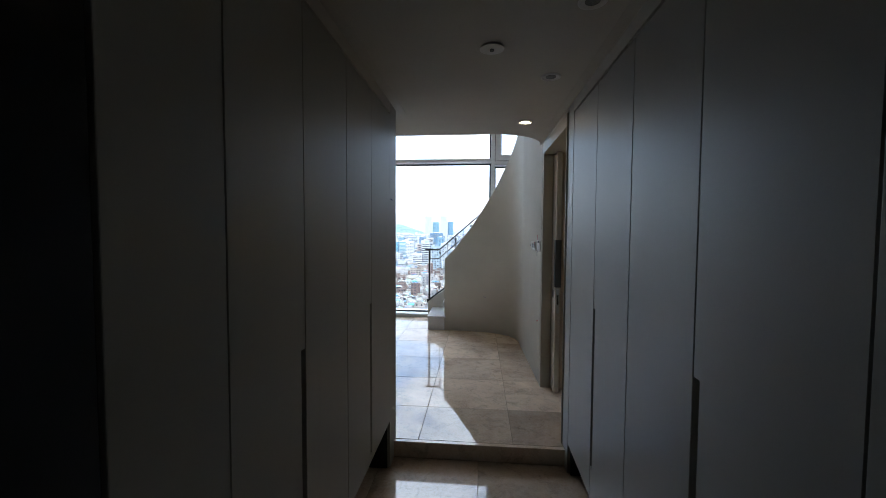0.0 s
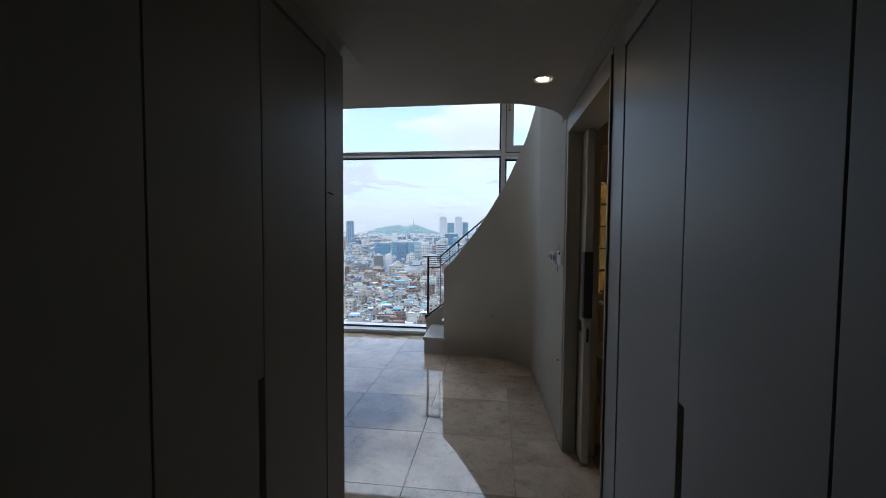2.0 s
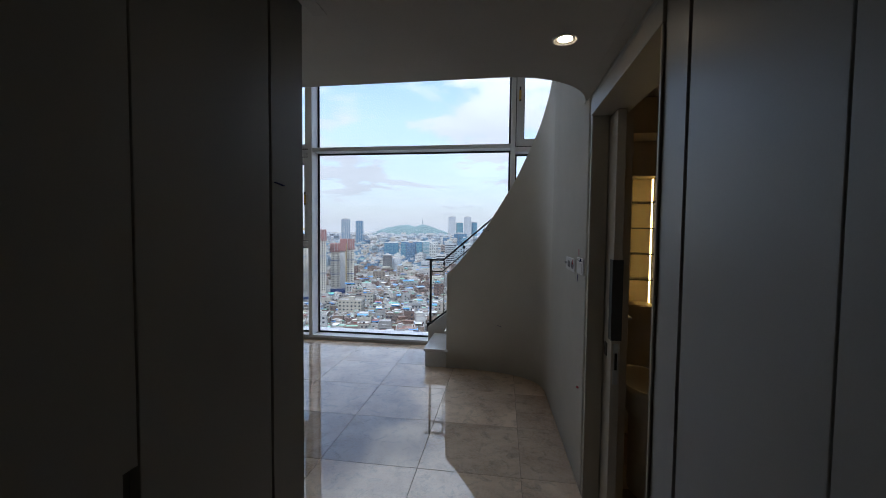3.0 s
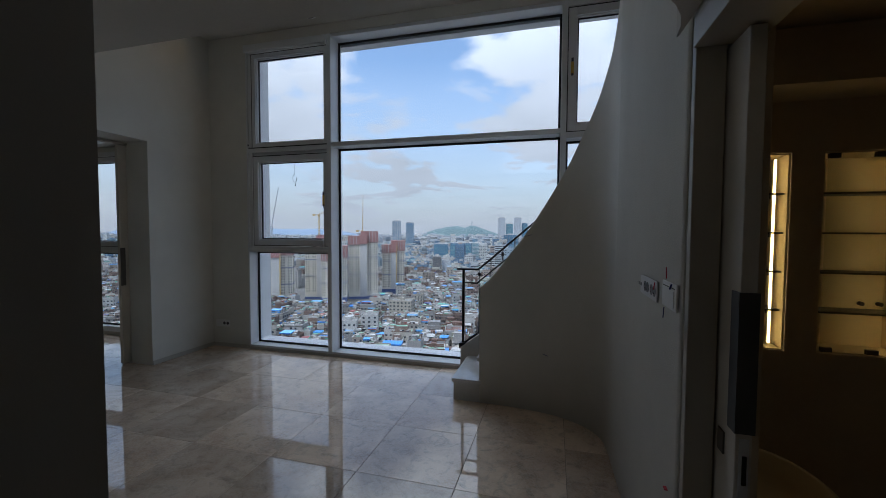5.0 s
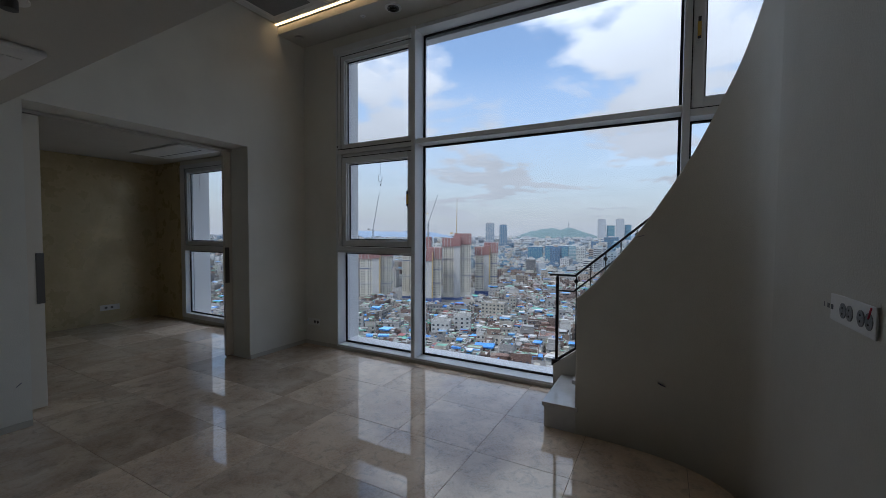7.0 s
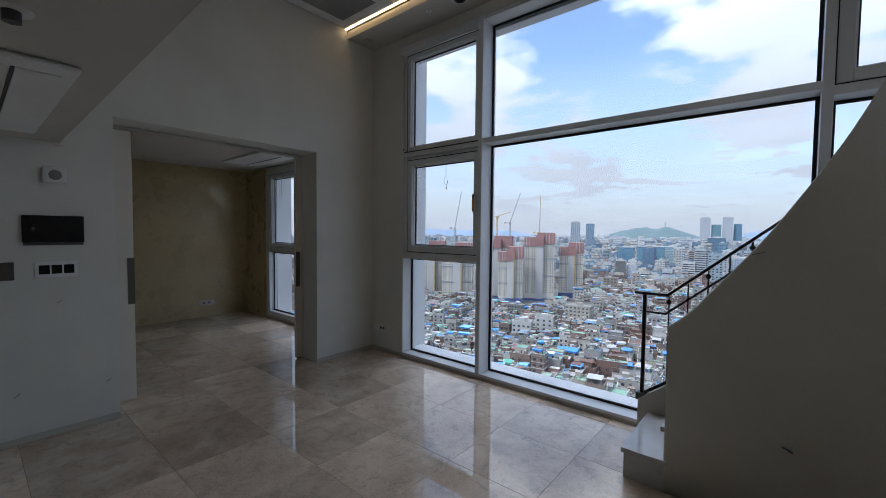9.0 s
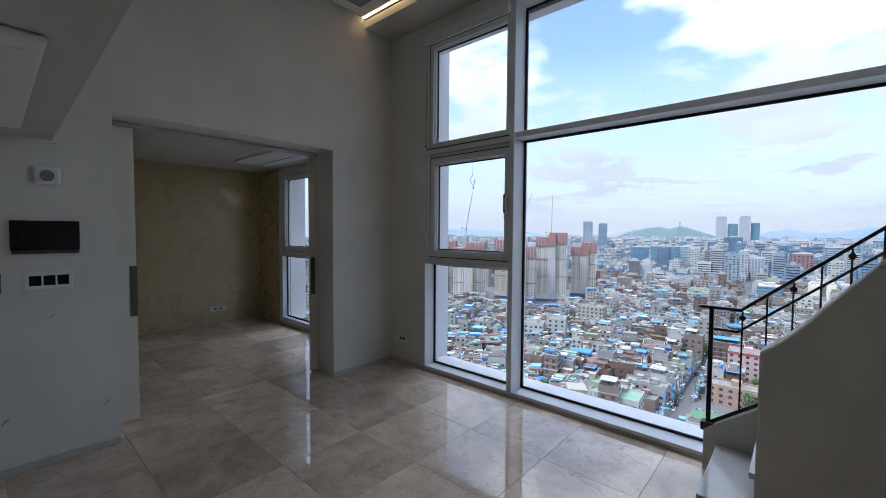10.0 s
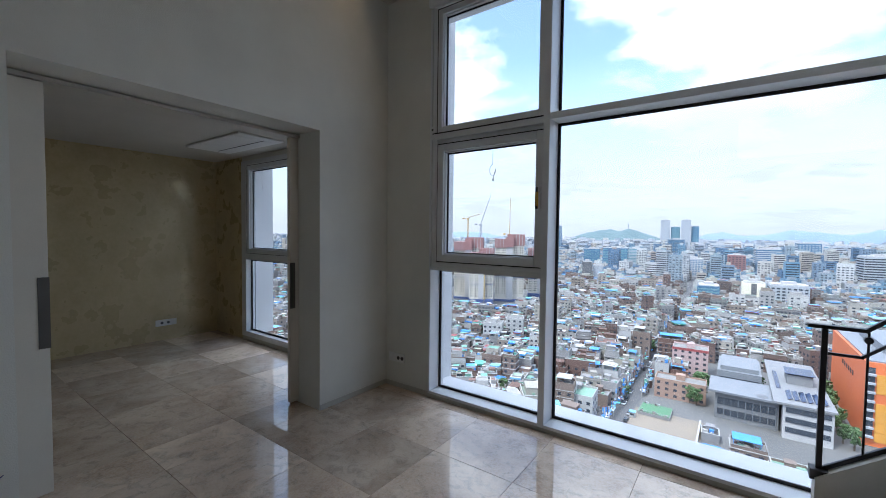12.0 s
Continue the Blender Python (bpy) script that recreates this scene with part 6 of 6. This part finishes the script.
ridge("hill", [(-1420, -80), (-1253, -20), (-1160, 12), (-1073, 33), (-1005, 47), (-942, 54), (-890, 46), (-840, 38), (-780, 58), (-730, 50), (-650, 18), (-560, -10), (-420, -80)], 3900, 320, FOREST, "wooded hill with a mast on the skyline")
o = thing("hill_tower", "white observation tower on the wooded hill", "tower", at=(-780, 3900, 40))
local_part(o, "shaft", cyl(bmesh.new(), (0, 0, 30), 4, 62, r2=3), PALEPANEL)
local_part(o, "pod", cyl(bmesh.new(), (0, 0, 50), 8, 9, r2=7), PALEPANEL)
local_part(o, "mast", cyl(bmesh.new(), (0, 0, 74), 1.6, 32, r2=0.6), PALEPANEL)
ridge("hill", [(-420, -80), (-250, 12), (-140, 32), (-96, 42), (-40, 28), (60, 12), (200, 18), (320, 42), (395, 64), (470, 52), (560, 48), (680, 32), (760, 27), (860, 46), (960, 70), (1100, 52), (1500, -80)], 4650, 200, FARHILL, "far mountain ridge with bluish haze painted into its colour")
ridge("hill", [(-4200, -80), (-3900, 20), (-3600, 50), (-3300, 40), (-2900, 30), (-2500, 20), (-2100, 12), (-1700, 8), (-1300, -80)], 2900, 200, FARHILL, "far mountain ridge with bluish haze painted into its colour")


def tree_mesh(seed):
    rnd = random.Random(seed)
    crown = bmesh.new()
    for k in range(70):
        a, r = rnd.uniform(0, 6.28), rnd.uniform(0, 2.4) ** 0.9
        z = rnd.uniform(2.2, 6.5)
        r *= 1 - abs(z - 4) / 5
        c = Vector((r * math.cos(a), r * math.sin(a), z))
        m = Matrix.Translation(c) @ Euler((rnd.uniform(0, 3), rnd.uniform(0, 3), 0)).to_matrix().to_4x4() @ Matrix.Diagonal((rnd.uniform(0.5, 1), rnd.uniform(0.4, 0.9), 0.35, 1))
        bmesh.ops.create_icosphere(crown, subdivisions=1, radius=0.8, matrix=m)
    trunk = bmesh.new()
    cyl(trunk, (0, 0, 1.5), 0.25, 3.0, seg=8, r2=0.14)
    for a in (0.5, 2.6, 4.7):
        bar(trunk, (0, 0, 2.6), (1.2 * math.cos(a), 1.2 * math.sin(a), 4.2), 0.12)
    return mesh_of("crown", crown, TREELEAF), mesh_of("trunk", trunk, BARK)


TREES = [tree_mesh(s) for s in (1, 2, 3)]
rnd = random.Random(21)
spots = [(43 - rnd.uniform(0, 5), 212 + k * 6 + rnd.uniform(-2, 2)) for k in range(12)] + [(-10 + rnd.uniform(-2, 2), 224 + k * 5) for k in range(7)] + [(rnd.uniform(-170, 40), rnd.uniform(170, 420)) for k in range(34)]
spots = [p for p in spots if not (-33 < p[0] < -5 and 160 < p[1] < 222)]
for k, (x, y) in enumerate(spots):
    o = thing("street_tree", "small leafy green street tree between houses", "tree", "street trees", at=(x, y, GZ))
    for nm, me in zip(("crown", "trunk"), TREES[k % 3]):
        c = new(nm, me)
        c.parent = o
    s = rnd.uniform(0.8, 1.5)
    o.scale = (s, s, s)
    o.rotation_euler = (0, 0, rnd.uniform(0, 6))

CARPAINT = [material("car_paint_" + n, c, 0.3) for n, c in (("white", (0.7, 0.7, 0.7)), ("black", (0.03, 0.03, 0.035)), ("silver", (0.4, 0.41, 0.42)))]
for k in range(22):
    y = 176 + k * 9 + rnd.uniform(-2, 2)
    side = rnd.choice((-2.3, -0.9, 1.0, 2.3))
    o = thing("car", "small parked or waiting car in the street", "car", "cars in the street", at=(road_x(y) + side, y, GZ + 0.06))
    local_part(o, "body", boxes((-0.9, 0.9, -2.2, 2.2, 0.3, 0.85), bevel=0.12), CARPAINT[k % 3])
    local_part(o, "cabin", boxes((-0.78, 0.78, -1.4, 1.1, 0.86, 1.42), bevel=0.15), CITYGLASS)
    for wx in (-0.8, 0.8):
        for wy in (-1.4, 1.4):
            local_part(o, "wheel", cyl(bmesh.new(), (wx, wy, 0.31), 0.31, 0.2, "x", 12), DARKTOWER)
# ---- floor tiles ----


def lay(parent, x0, x1, y0, y1, z, gx, gy, size=0.592, joint=0.002):
    """Square tiles on a grid through (gx, gy), cut at the edges of the field."""
    shared = {}
    i0, i1 = math.floor((x0 - gx) / size), math.ceil((x1 - gx) / size)
    j0, j1 = math.floor((y0 - gy) / size), math.ceil((y1 - gy) / size)
    for i in range(i0, i1):
        for j in range(j0, j1):
            a, b = max(x0, gx + i * size) + joint / 2, min(x1, gx + (i + 1) * size) - joint / 2
            c, d = max(y0, gy + j * size) + joint / 2, min(y1, gy + (j + 1) * size) - joint / 2
            if b - a < 0.02 or d - c < 0.02:
                continue
            key = (round(b - a, 3), round(d - c, 3))
            if key not in shared:
                bm = bmesh.new()
                w, h, e = (b - a) / 2, (d - c) / 2, 0.0012
                lo = [bm.verts.new((sx * w, sy * h, -0.02)) for sx, sy in ((-1, -1), (1, -1), (1, 1), (-1, 1))]
                md = [bm.verts.new((sx * w, sy * h, -e)) for sx, sy in ((-1, -1), (1, -1), (1, 1), (-1, 1))]
                hi = [bm.verts.new((sx * (w - e), sy * (h - e), 0)) for sx, sy in ((-1, -1), (1, -1), (1, 1), (-1, 1))]
                bm.faces.new(hi)
                for r, q in ((lo, md), (md, hi)):
                    for k in range(4):
                        bm.faces.new((r[k], r[(k + 1) % 4], q[(k + 1) % 4], q[k]))
                shared[key] = mesh_of("tile", bm, TILE)
            t = new("tile", shared[key])
            t.parent = parent
            t.location = ((a + b) / 2, (c + d) / 2, z + random.uniform(-0.0004, 0.0004))


floor_ob, entrance_ob = bpy.data.objects["floor"], bpy.data.objects["floor_entrance"]
lay(floor_ob, -0.42, 5.4, -3.55, -0.005, 0.0, 2.903, -0.703)
lay(floor_ob, -3.45, -0.42, -4.0, -0.005, 0.0, 2.903, -0.703)
lay(floor_ob, CORR_R + 0.17, 6.3, -4.4, -1.84, 0.001, 2.903, -0.703)
lay(entrance_ob, 2.75, 5.0, -6.7, -3.585, FLOOR_LO, 3.28, -3.585)
